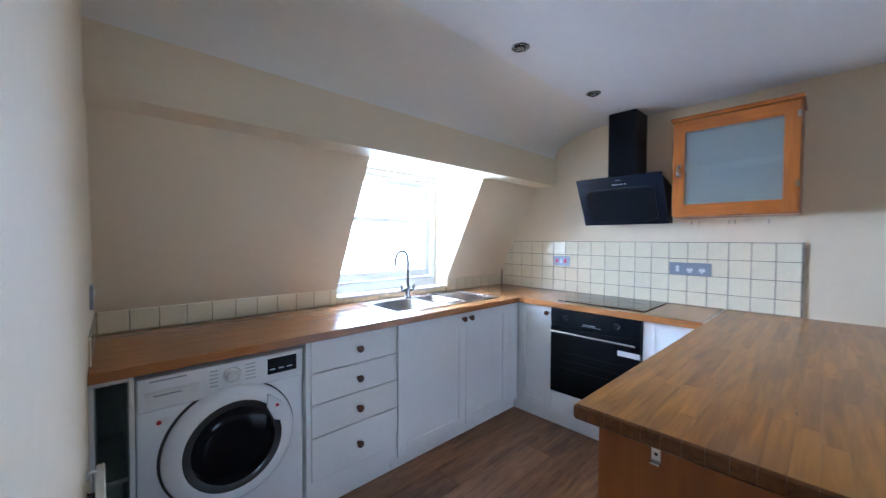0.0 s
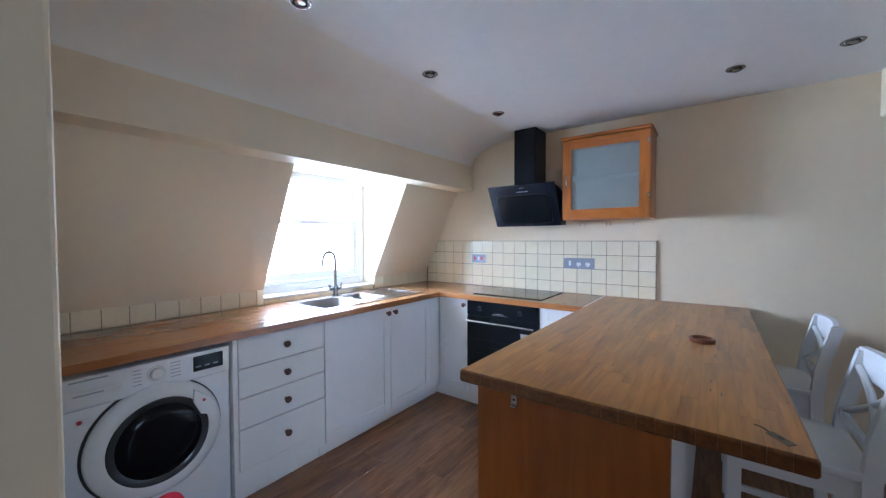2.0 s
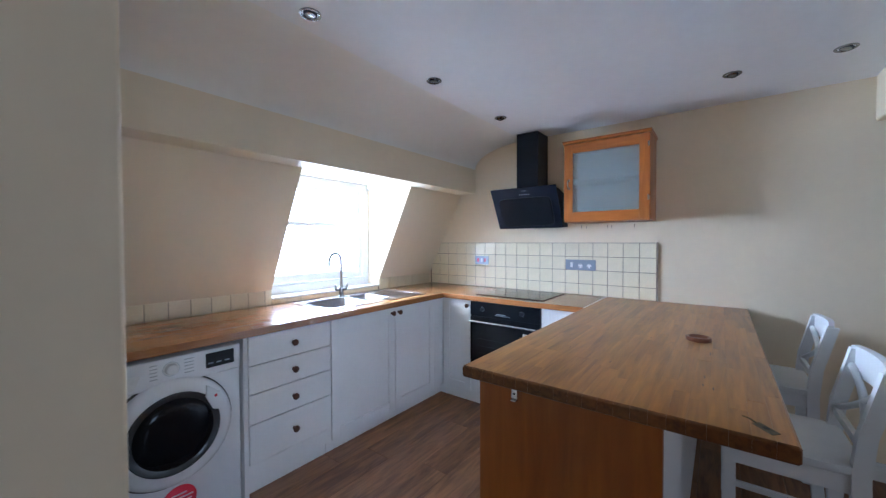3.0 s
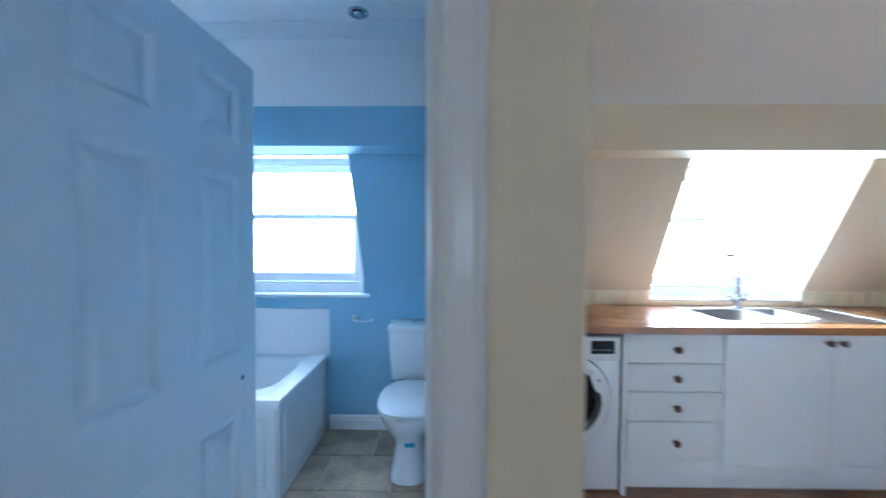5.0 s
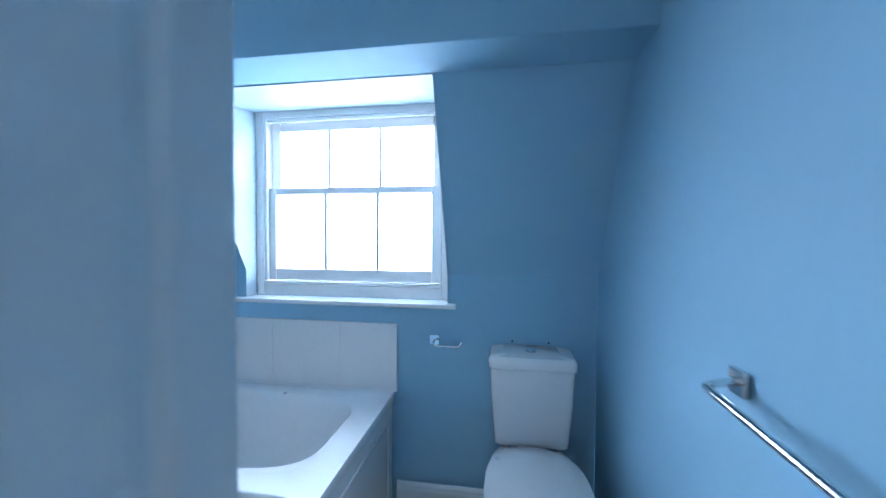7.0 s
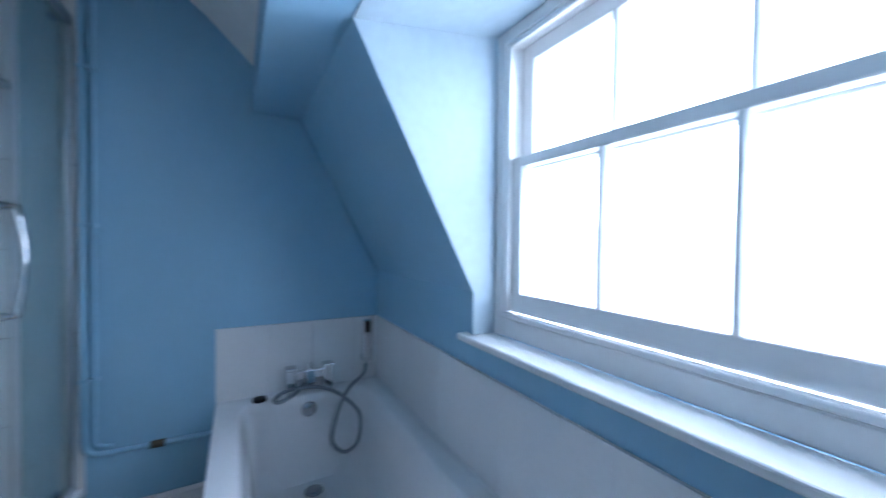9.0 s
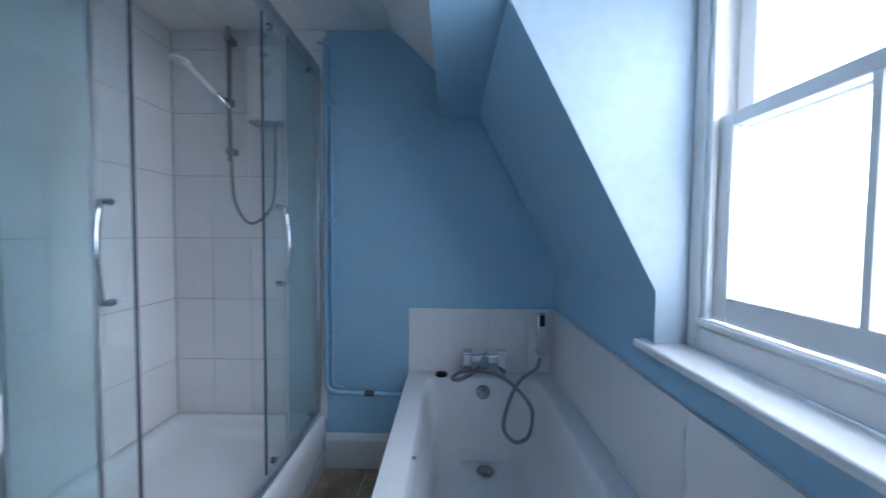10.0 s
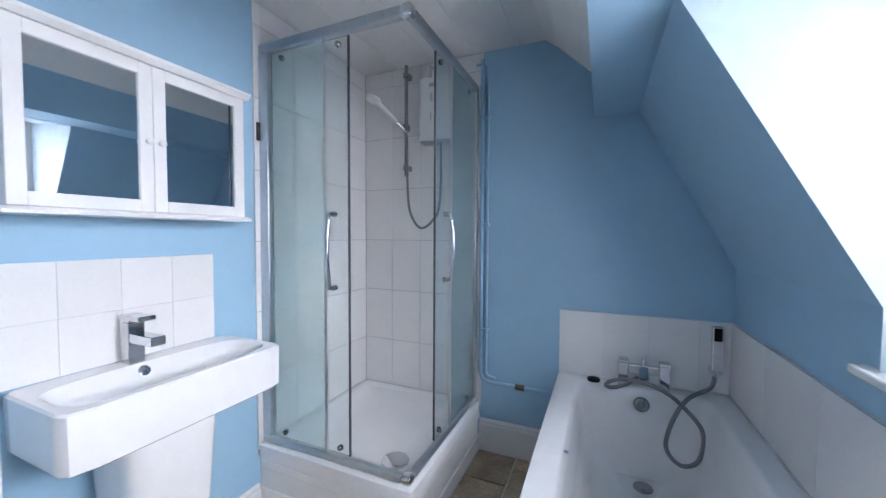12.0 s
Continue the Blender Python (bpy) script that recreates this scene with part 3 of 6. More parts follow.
wt = thing("worktop", (1.2, -0.4, 0.862), "wood effect laminate worktop along the window wall", "worktop")
part("slab", slab_with_hole((0.032, TOP_Y + 0.0022, TOP_X, -0.052), (1.355, -0.56, 2.27, -0.13), 0.862, 0.90), LAMINATE, wt)
part("front_edge", box((0.032, TOP_Y, 0.8625), (TOP_X, TOP_Y + 0.0020, 0.8985), 0.0008), LAMINATE, wt, "glued laminate edge band")
wt = thing("worktop", (2.7, -1.2, 0.862), "wood effect laminate worktop with the hob", "worktop")
part("slab", box((TOP_X + 0.0022, -1.848, 0.862), (EAST - 0.001, -0.052, 0.90), 0.004), LAMINATE_Y, wt)
part("front_edge", box((TOP_X, -1.848, 0.8625), (TOP_X + 0.0020, TOP_Y, 0.8985), 0.0008), LAMINATE_Y, wt, "glued laminate edge band")


def knob(parent, p, axis):
    k = part("knob", disc(p, axis, ((0, 0.010), (0.006, 0.008), (0.014, 0.008), (0.018, 0.016), (0.024, 0.0185), (0.030, 0.017), (0.034, 0.009), (0.035, 0.001)), 16), KNOB_WOOD, parent, "turned dark wood knob", smooth=50)
    return k


def shaker(parent, lo, hi, name="door", plain=False):
    """A framed door front; lo and hi are its opposite corners, thin along the axis that it faces."""
    if plain:
        return part(name, box(lo, hi, 0.003), UNIT_WHITE, parent)
    ax = 1 if abs(hi[1] - lo[1]) < abs(hi[0] - lo[0]) else 0
    u = 1 - ax
    f = 0.062
    a, b = list(lo), list(hi)
    a[ax] += 0.007
    d = part(name, box(a, b), UNIT_WHITE, parent)
    for k in range(4):
        p, q = list(lo), list(hi)
        q[ax] = lo[ax] + 0.0125
        if k == 0:
            q[u] = lo[u] + f
        elif k == 1:
            p[u] = hi[u] - f
        elif k == 2:
            p[u], q[u], q[2] = lo[u] + f, hi[u] - f, lo[2] + f
        else:
            p[u], q[u], p[2] = lo[u] + f, hi[u] - f, hi[2] - f
        part("stile" if k < 2 else "rail", box(p, q, 0.002), UNIT_WHITE, d)
    return d


# narrow open unit beside the partition
u = thing("open_shelf_unit", (0.075, -0.35, 0), "narrow open white base unit with a green grey inside", "cabinet")
part("side_panel", box((0.034, FRONT, 0.10), (0.046, -0.06, 0.858), 0.001), UNIT_WHITE, u)
part("side_panel", box((0.134, FRONT, 0.10), (0.148, -0.06, 0.858), 0.001), UNIT_WHITE, u)
part("top_panel", box((0.046, FRONT, 0.842), (0.134, -0.06, 0.858)), UNIT_WHITE, u)
part("bottom_panel", box((0.046, FRONT, 0.10), (0.134, -0.06, 0.116)), UNIT_WHITE, u)
part("back_panel", box((0.046, -0.18, 0.116), (0.134, -0.17, 0.842)), DARK_GREEN, u, "green grey back")
part("inner_lining", box((0.0462, FRONT + 0.02, 0.116), (0.048, -0.18, 0.842)), DARK_GREEN, u)
part("inner_lining", box((0.1315, FRONT + 0.02, 0.116), (0.1338, -0.18, 0.842)), DARK_GREEN, u)
part("shelf", box((0.048, -0.60, 0.47), (0.1315, -0.18, 0.486)), DARK_GREEN, u)
part("plinth", box((0.034, -0.58, 0), (0.148, -0.565, 0.10)), UNIT_WHITE, u)

# washing machine
WMY = -0.635
wm = thing("washing_machine", (0.448, -0.35, 0), "white front loading washing machine with a dark porthole", "washing machine")
bm = box((0.152, WMY, 0.012), (0.746, -0.08, 0.838), 0.010, 3)
part("body", bm, APPLIANCE, wm, smooth=40)
bm = box((0.154, WMY - 0.010, 0.712), (0.744, WMY + 0.02, 0.836), 0.008, 3)
panel = part("control_panel", bm, APPLIANCE, wm, smooth=40)
part("dial", disc((0.452, WMY - 0.010, 0.785), (0, -1, 0), ((0, 0.029), (0.004, 0.029), (0.005, 0.025), (0.022, 0.023), (0.025, 0.019), (0.0255, 0.001)), 32), PLASTIC_WHITE, panel, smooth=35)
part("dial_ring", disc((0.452, WMY - 0.0102, 0.785), (0, -1, 0), ((0, 0.032), (0.002, 0.032)), 32), ALU, panel)
part("display", box((0.588, WMY - 0.0125, 0.748), (0.712, WMY - 0.009, 0.817), 0.002), BLACK_GLOSS, panel, "black display panel")
for k in range(3):
    part("marking", box((0.597 + 0.036 * k, WMY - 0.0132, 0.766), (0.619 + 0.036 * k, WMY - 0.0125, 0.772)), GREY_MARK, panel)
for k in range(5):
    part("marking", box((0.375, WMY - 0.0112, 0.752 + 0.015 * k), (0.402, WMY - 0.0098, 0.7555 + 0.015 * k)), GREY_MARK, panel)
    part("marking", box((0.502, WMY - 0.0112, 0.752 + 0.015 * k), (0.540, WMY - 0.0098, 0.7555 + 0.015 * k)), GREY_MARK, panel)
part("marking", box((0.19, WMY - 0.0112, 0.818), (0.30, WMY - 0.0098, 0.824)), GREY_MARK, panel)
dr = part("detergent_drawer", prism([(0.175, 0.785), (0.345, 0.785), (0.322, 0.730), (0.185, 0.730)], 1, WMY - 0.014, WMY - 0.004), PLASTIC_WHITE, wm)
part("grip_slot", box((0.20, WMY - 0.0155, 0.765), (0.285, WMY - 0.0138, 0.771), 0.001), GREY_MARK, dr)
DC = Vector((0.458, WMY, 0.500))
part("door_gap", disc(DC + Vector((-0.004, 0, 0.003)), (0, -1, 0), ((0.0, 0.247), (0.0015, 0.247)), 56), BLACK, wm)
bm = disc(DC, (0, -1, 0), ((0.0, 0.241), (0.006, 0.241), (0.022, 0.233), (0.032, 0.213), (0.036, 0.190), (0.034, 0.180), (0.020, 0.174), (0.002, 0.172)), 56)
wd = part("door", bm, APPLIANCE, wm, smooth=40)
part("door_seal", disc(DC + Vector((0, -0.034, 0)), (0, -1, 0), ((-0.02, 0.180), (-0.002, 0.181), (0.002, 0.176), (-0.002, 0.154), (-0.006, 0.149), (-0.02, 0.148)), 56), SMOKE, wd, "smoked grey door ring", smooth=40)
part("porthole", disc(DC, (0, -1, 0), ((0.004, 0.152), (0.030, 0.152), (0.040, 0.140), (0.047, 0.106), (0.050, 0.070), (0.051, 0.030), (0.051, 0.001)), 48), BLACK_GLOSS, wd, "dark domed glass porthole", smooth=50)
part("door_grip", prism([(0.580, 0.678), (0.636, 0.632), (0.664, 0.588), (0.640, 0.548), (0.604, 0.562), (0.575, 0.624)], 1, WMY - 0.046, WMY - 0.03), APPLIANCE, wd)
part("red_dot", disc((0.616, WMY - 0.046, 0.622), (0, -1, 0), ((0, 0.007), (0.001, 0.007)), 16), RED, wd, "small red mark")
st = part("sticker", box((0.205, WMY - 0.0016, 0.652), (0.255, WMY - 0.0002, 0.676), 0.0004), PAPER, wm, "small white sticker with a red dot")
part("red_dot", disc((0.216, WMY - 0.0016, 0.664), (0, -1, 0), ((0, 0.008), (0.001, 0.008)), 16), RED, st)
rs = part("sticker", disc((0.475, WMY - 0.0002, 0.175), (0, -1, 0), ((0, 0.070), (0.0014, 0.070)), 40), RED, wm, "round red sticker with white print")
for k, w in enumerate((0.035, 0.05, 0.055, 0.03)):
    part("print", box((0.475 - w, WMY - 0.0026, 0.148 + 0.018 * k), (0.475 + w, WMY - 0.0015, 0.155 + 0.018 * k)), PAPER, rs)
solo("end_panel", box((0.752, FRONT, 0), (0.774, -0.06, 0.861), 0.001), UNIT_WHITE, (0.763, -0.35, 0), "white end panel beside the washing machine", "cabinet panel")

# drawer unit
u = thing("drawer_unit", (1.025, -0.35, 0), "white unit of four drawers with dark wood knobs", "drawer unit")
part("body", box((0.776, FRONT + 0.02, 0.10), (1.274, -0.06, 0.861)), UNIT_WHITE, u)
zs = (0.185, 0.396, 0.553, 0.703, 0.857)
for lo, hi in zip(zs, zs[1:]):
    d = part("drawer_front", box((0.778, FRONT, lo + 0.002), (1.272, FRONT + 0.019, hi - 0.002), 0.003), UNIT_WHITE, u)
    knob(d, (1.025, FRONT, (lo + hi) / 2), (0, -1, 0))
part("bottom_rail", box((0.776, FRONT + 0.005, 0.10), (1.274, FRONT + 0.0195, 0.184)), UNIT_WHITE, u)
part("plinth", box((0.776, -0.585, 0), (1.274, -0.567, 0.10)), UNIT_WHITE, u)

# sink unit and the corner
u = thing("sink_unit", (1.8, -0.35, 0), "white sink base unit with two framed doors", "cabinet")
part("body", box((1.278, FRONT + 0.021, 0.10), (2.30, -0.06, 0.70)), UNIT_WHITE, u)
part("back_strip", box((1.278, -0.62, 0.70), (2.30, -0.60, 0.861)), UNIT_WHITE, u)
d = shaker(u, (1.278, FRONT, 0.103), (1.832, FRONT + 0.019, 0.857))
knob(d, (1.800, FRONT, 0.818), (0, -1, 0))
d = shaker(u, (1.836, FRONT, 0.103), (2.298, FRONT + 0.019, 0.857))
knob(d, (1.868, FRONT, 0.818), (0, -1, 0))
part("plinth", box((1.278, -0.585, 0), (2.47, -0.567, 0.10)), UNIT_WHITE, u)
solo("corner_post", box((2.302, FRONT + 0.002, 0.103), (2.422, FRONT + 0.04, 0.858), 0.002), UNIT_WHITE, (2.36, -0.62, 0.103), "white corner filler post between units", "cabinet panel")

u = thing("corner_unit", (2.7, -0.78, 0), "white narrow base unit with one framed door", "cabinet")
part("body", box((FRONT_X + 0.02, -0.940, 0.10), (EAST - 0.01, -0.62, 0.861)), UNIT_WHITE, u)
d = shaker(u, (FRONT_X, -0.938, 0.103), (FRONT_X + 0.019, -0.660, 0.857))
knob(d, (FRONT_X, -0.915, 0.815), (-1, 0, 0))
part("plinth", box((2.475, -1.85, 0), (2.493, -0.567, 0.10)), UNIT_WHITE, u)

ov = thing("oven", (2.7, -1.227, 0.19), "black built-in electric oven with a steel bar handle", "oven")
part("body", box((FRONT_X + 0.004, -1.541, 0.262), (EAST - 0.05, -0.946, 0.856)), BLACK_SATIN, ov)
fas = part("fascia", box((FRONT_X - 0.012, -1.541, 0.742), (FRONT_X + 0.006, -0.946, 0.856), 0.002), BLACK_GLOSS, ov)
for yy in (-1.06, -1.40):
    part("dial", disc((FRONT_X - 0.012, yy, 0.80), (-1, 0, 0), ((0, 0.021), (0.003, 0.021), (0.004, 0.017), (0.016, 0.016), (0.017, 0.001)), 24), BLACK_SATIN, fas, smooth=40)
part("clock", box((FRONT_X - 0.0135, -1.265, 0.772), (FRONT_X - 0.0115, -1.185, 0.776)), GREY_MARK, fas)
part("marking", box((FRONT_X - 0.0135, -1.30, 0.763), (FRONT_X - 0.0115, -1.17, 0.765)), GREY_MARK, fas)
od = part("door", box((FRONT_X - 0.014, -1.541, 0.268), (FRONT_X + 0.006, -0.946, 0.736), 0.002), BLACK_GLOSS, ov)
for k in range(3):
    part("oven_rack", box((FRONT_X - 0.0146, -1.43, 0.45 + 0.055 * k), (FRONT_X - 0.0138, -1.02, 0.4515 + 0.055 * k)), SMOKE, od, "faint oven rack behind the glass")
part("handle", tube([(FRONT_X - 0.052, -1.522, 0.705), (FRONT_X - 0.052, -0.965, 0.705)], 0.0085, 12), STEEL, od, "steel bar handle", smooth=60)
for yy in (-1.46, -0.995):
    part("handle_post", tube([(FRONT_X - 0.014, yy, 0.705), (FRONT_X - 0.050, yy, 0.705)], 0.006, 8), STEEL, od)
part("energy_label", box((FRONT_X - 0.0155, -1.538, 0.622), (FRONT_X - 0.0138, -1.408, 0.654)), PAPER, od, "white paper label")
part("filler_panel", box((FRONT_X, -1.543, 0.103), (FRONT_X + 0.019, -0.942, 0.258), 0.002), UNIT_WHITE, ov, "white filler panel under the oven")

u = thing("base_unit", (2.7, -1.69, 0), "white base unit with a framed door beside the oven", "cabinet")
part("body", box((FRONT_X + 0.02, -1.85, 0.10), (EAST - 0.01, -1.548, 0.861)), UNIT_WHITE, u)
shaker(u, (FRONT_X, -1.848, 0.103), (FRONT_X + 0.019, -1.547, 0.857))

hob = thing("hob", (2.71, -1.244, 0.90), "black glass induction hob set in the worktop", "hob")
part("glass_top", box((2.482, -1.533, 0.9005), (2.945, -0.955, 0.9065), 0.0025), BLACK_GLOSS, hob)
for x, yy, r in ((2.60, -1.10, 0.075), (2.60, -1.39, 0.095), (2.83, -1.10, 0.095), (2.83, -1.39, 0.075)):
    bm = disc((x, yy, 0.9066), (0, 0, 1), ((0, r), (0.0003, r)), 40)
    part("cooking_zone", bm, HOB_PRINT, hob)

# steel sink with one and a half bowls
sk = thing("sink", (1.81, -0.345, 0.90), "stainless steel sink with one and a half bowls and drainer", "sink")


def bowl_rings(x0, x1, y0, y1, depth):
    cx, cy, rx, ry = (x0 + x1) / 2, (y0 + y1) / 2, (x1 - x0) / 2, (y1 - y0) / 2
    return [oval(cx, cy, 0.9035, rx, ry, 9, 32), oval(cx, cy, 0.896, rx - 0.006, ry - 0.006, 8, 32), oval(cx, cy, 0.90 - depth + 0.03, rx - 0.022, ry - 0.022, 7, 32), oval(cx, cy, 0.90 - depth, rx - 0.06, ry - 0.06, 5, 32), oval(cx, cy, 0.90 - depth - 0.004, 0.03, 0.03, 2, 32)]


bm = bmesh.new()
X0, Y0, X1, Y1 = SINK
for a, b in (((X0, Y0), (X0 + 0.035, Y1)), ((X0 + 0.035, Y0), (1.955, Y0 + 0.038)), ((X0 + 0.035, Y1 - 0.07), (1.955, Y1)), ((1.735, Y0 + 0.038), (1.765, Y1 - 0.07)), ((1.955, Y0), (X1, Y0 + 0.03)), ((1.955, Y1 - 0.03), (X1, Y1)), ((X1 - 0.03, Y0 + 0.03), (X1, Y1 - 0.03))):
    add_box(bm, (*a, 0.9004), (*b, 0.9048))
part("rim", bm, STEEL, sk)
part("bowl", loft(bowl_rings(X0 + 0.033, 1.737, Y0 + 0.036, Y1 - 0.068, 0.16), (False, True)), STEEL_BOWL, sk, smooth=50)
part("half_bowl", loft(bowl_rings(1.763, 1.957, Y0 + 0.10, Y1 - 0.068, 0.12), (False, True)), STEEL_BOWL, sk, smooth=50)
part("bowl_surround", box((1.765, Y0 + 0.038, 0.9004), (1.955, Y0 + 0.102, 0.9046)), STEEL, sk)
part("drainer", box((1.955, Y0 + 0.028, 0.893), (X1 - 0.028, Y1 - 0.028, 0.8995)), STEEL, sk)
for k in range(11):
    yy = Y0 + 0.06 + k * 0.034
    part("drainer_rib", prism([(yy - 0.007, 0.8994), (yy - 0.003, 0.9025), (yy + 0.003, 0.9025), (yy + 0.007, 0.8994)], 0, 1.975, X1 - 0.045), STEEL, sk)
for x, yy, z in ((1.55, -0.345, 0.738), (1.86, -0.31, 0.778)):
    part("waste", disc((x, yy, z), (0, 0, 1), ((0, 0.040), (0.004, 0.038), (0.005, 0.02), (0.002, 0.001)), 24), CHROME, sk, smooth=40)

tap = thing("kitchen_tap", (1.735, -0.150, 0.905), "tall chrome mixer tap with a swan neck", "tap")
TP = Vector((1.735, -0.150, 0.905))
part("base", disc(TP, (0, 0, 1), ((0, 0.026), (0.008, 0.026), (0.012, 0.020), (0.05, 0.018), (0.075, 0.021), (0.085, 0.014), (0.10, 0.011)), 24), CHROME_DARK, tap, smooth=40)
pts = [TP + Vector((0, 0, 0.09)), TP + Vector((0, 0, 0.20)), TP + Vector((0, 0, 0.285))]
pts += [TP + Vector((-0.060 + 0.060 * math.cos(a), -0.006 + 0.006 * math.cos(a), 0.285 + 0.062 * math.sin(a))) for a in [math.pi * k / 14 for k in range(1, 15)]] + [TP + Vector((-0.124, -0.0125, 0.235))]
part("spout", tube(pts, 0.0105, 14), CHROME_DARK, tap, smooth=60)
for s in (-1, 1):
    hp = TP + Vector((s * 0.02, 0, 0.055))
    part("lever", tube([hp, hp + Vector((s * 0.030, 0, 0.002)), hp + Vector((s * 0.034, 0, 0.012)), hp + Vector((s * 0.038, -0.004, 0.045))], 0.008, 12, (0.011, 0.011, 0.010, 0.006)), CHROME_DARK, tap, smooth=50)

# breakfast bar
bar = thing("breakfast_bar", (1.95, -2.2, 0), "worn oiled beech block breakfast bar top on an orange wood base", "breakfast bar")


def stave(x0, x1, ya, yb, za, zb, outer, end):
    """One glued stave of the block, along x; outer: -1 or 1 rounds that long side, end rounds its near end."""
    rings = []
    for x, d in ((x0, 0.006), (x0 + 0.002, 0.0025), (x0 + 0.006, 0.0), (x1, 0.0)) if end else ((x0, 0.0), (x1, 0.0)):
        skew = 0.016 * (x - 0.985) / 2.0 if outer > 0 else 0.0
        lo, hi, r = ya, yb - skew, 0.006
        a = [(lo, zb - d), (hi, zb - d), (hi, za + d), (lo, za + d)]
        if outer < 0:
            a = [(lo + r, zb - d), (hi, zb - d), (hi, za + d), (lo + r, za + d), (lo + d * 0.5, za + r + d * 0.5), (lo + d * 0.5, zb - r - d * 0.5)]
        elif outer > 0:
            a = [(lo, zb - d), (hi - r, zb - d), (hi - d * 0.5, zb - r - d * 0.5), (hi - d * 0.5, za + r + d * 0.5), (hi - r, za + d), (lo, za + d)]
        rings.append([Vector((x, y, z)) for y, z in a])
    return loft(rings)


rng = random.Random(11)
ROWS_BAR = 21
for k in range(ROWS_BAR):
    ya, yb = -2.715 + 0.88 * k / ROWS_BAR, -2.715 + 0.88 * (k + 1) / ROWS_BAR
    x = 0.985 - rng.uniform(0.0, 0.35)
    while x < EAST - 0.003:
        e = x + rng.uniform(0.32, 0.58)
        if EAST - e < 0.12:
            e = EAST - 0.002
        a = max(x, 0.985)
        if e - a > 0.03:
            board = part("stave", stave(a, e - 0.0004, ya + 0.0002, yb - 0.0002, 0.858, 0.90 - rng.uniform(0, 0.0003), -1 if k == 0 else 1 if k == ROWS_BAR - 1 else 0, a == 0.985), BLOCK, bar)
            if a == 0.985:
                board.data.materials.append(BLOCK_END)
                for face in board.data.polygons:
                    face.material_index = 1 if face.normal.x < -0.4 else 0
        x = e
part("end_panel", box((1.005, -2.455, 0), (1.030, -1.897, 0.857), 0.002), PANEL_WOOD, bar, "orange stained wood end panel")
part("back_panel", box((1.030, -2.455, 0), (EAST - 0.002, -2.437, 0.857)), UNIT_WHITE, bar, "white back board under the bar")
part("front_panel", box((1.030, -1.925, 0.10), (2.41, -1.905, 0.857)), UNIT_WHITE, bar, "white cabinet fronts towards the oven")
part("plinth", box((1.030, -1.96, 0), (2.41, -1.945, 0.10)), UNIT_WHITE, bar)
bk = part("bracket", box((1.0005, -2.043, 0.822), (1.005, -2.022, 0.856), 0.001), STEEL, bar, "small steel angle bracket")
part("bracket_lip", box((0.990, -2.043, 0.818), (1.005, -2.022, 0.822), 0.001), STEEL, bk)
part("bracket_screw", disc((1.0005, -2.0325, 0.840), (-1, 0, 0), ((0, 0.004), (0.0015, 0.003)), 10), BLACK, bk)
lp = part("latch_plate", prism([(1.018, -2.668), (1.034, -2.684), (1.078, -2.650), (1.062, -2.634)], 2, 0.8998, 0.9012), DULL_PLATE, bar, "dull metal plate let into the top")
part("latch_bolt", tube([(1.072, -2.642, 0.9002), (1.090, -2.631, 0.9002), (1.096, -2.618, 0.9002)], 0.0022, 8), DULL_PLATE, lp)
part("plate_hole", disc((1.050, -2.660, 0.9012), (0, 0, 1), ((0, 0.007), (0.0006, 0.007)), 12), BLACK, lp)
rng = random.Random(4)
for k in range(16):
    x, yy, ln = rng.uniform(1.05, 2.3), rng.uniform(-2.6, -1.95), rng.uniform(0.02, 0.07)
    part("scratch", prism([(x, yy), (x + ln * 0.4, yy - 0.003), (x + ln, yy), (x + ln * 0.5, yy + 0.003)], 2, 0.8996, 0.9004), KNOB_WOOD, bar, "dark gouge in the wood")
ring = disc((1.885, -2.495, 0.90), (0, 0, 1), ((0.0, 0.046), (0.003, 0.049), (0.015, 0.049), (0.018, 0.046), (0.018, 0.040), (0.015, 0.037), (0.006, 0.036), (0.004, 0.03), (0.004, 0.001)), 32)
solo("wooden_dish", ring, DISH_WOOD, (1.885, -2.495, 0.90), "small round brown wooden dish on the bar top", "dish", smooth=40)


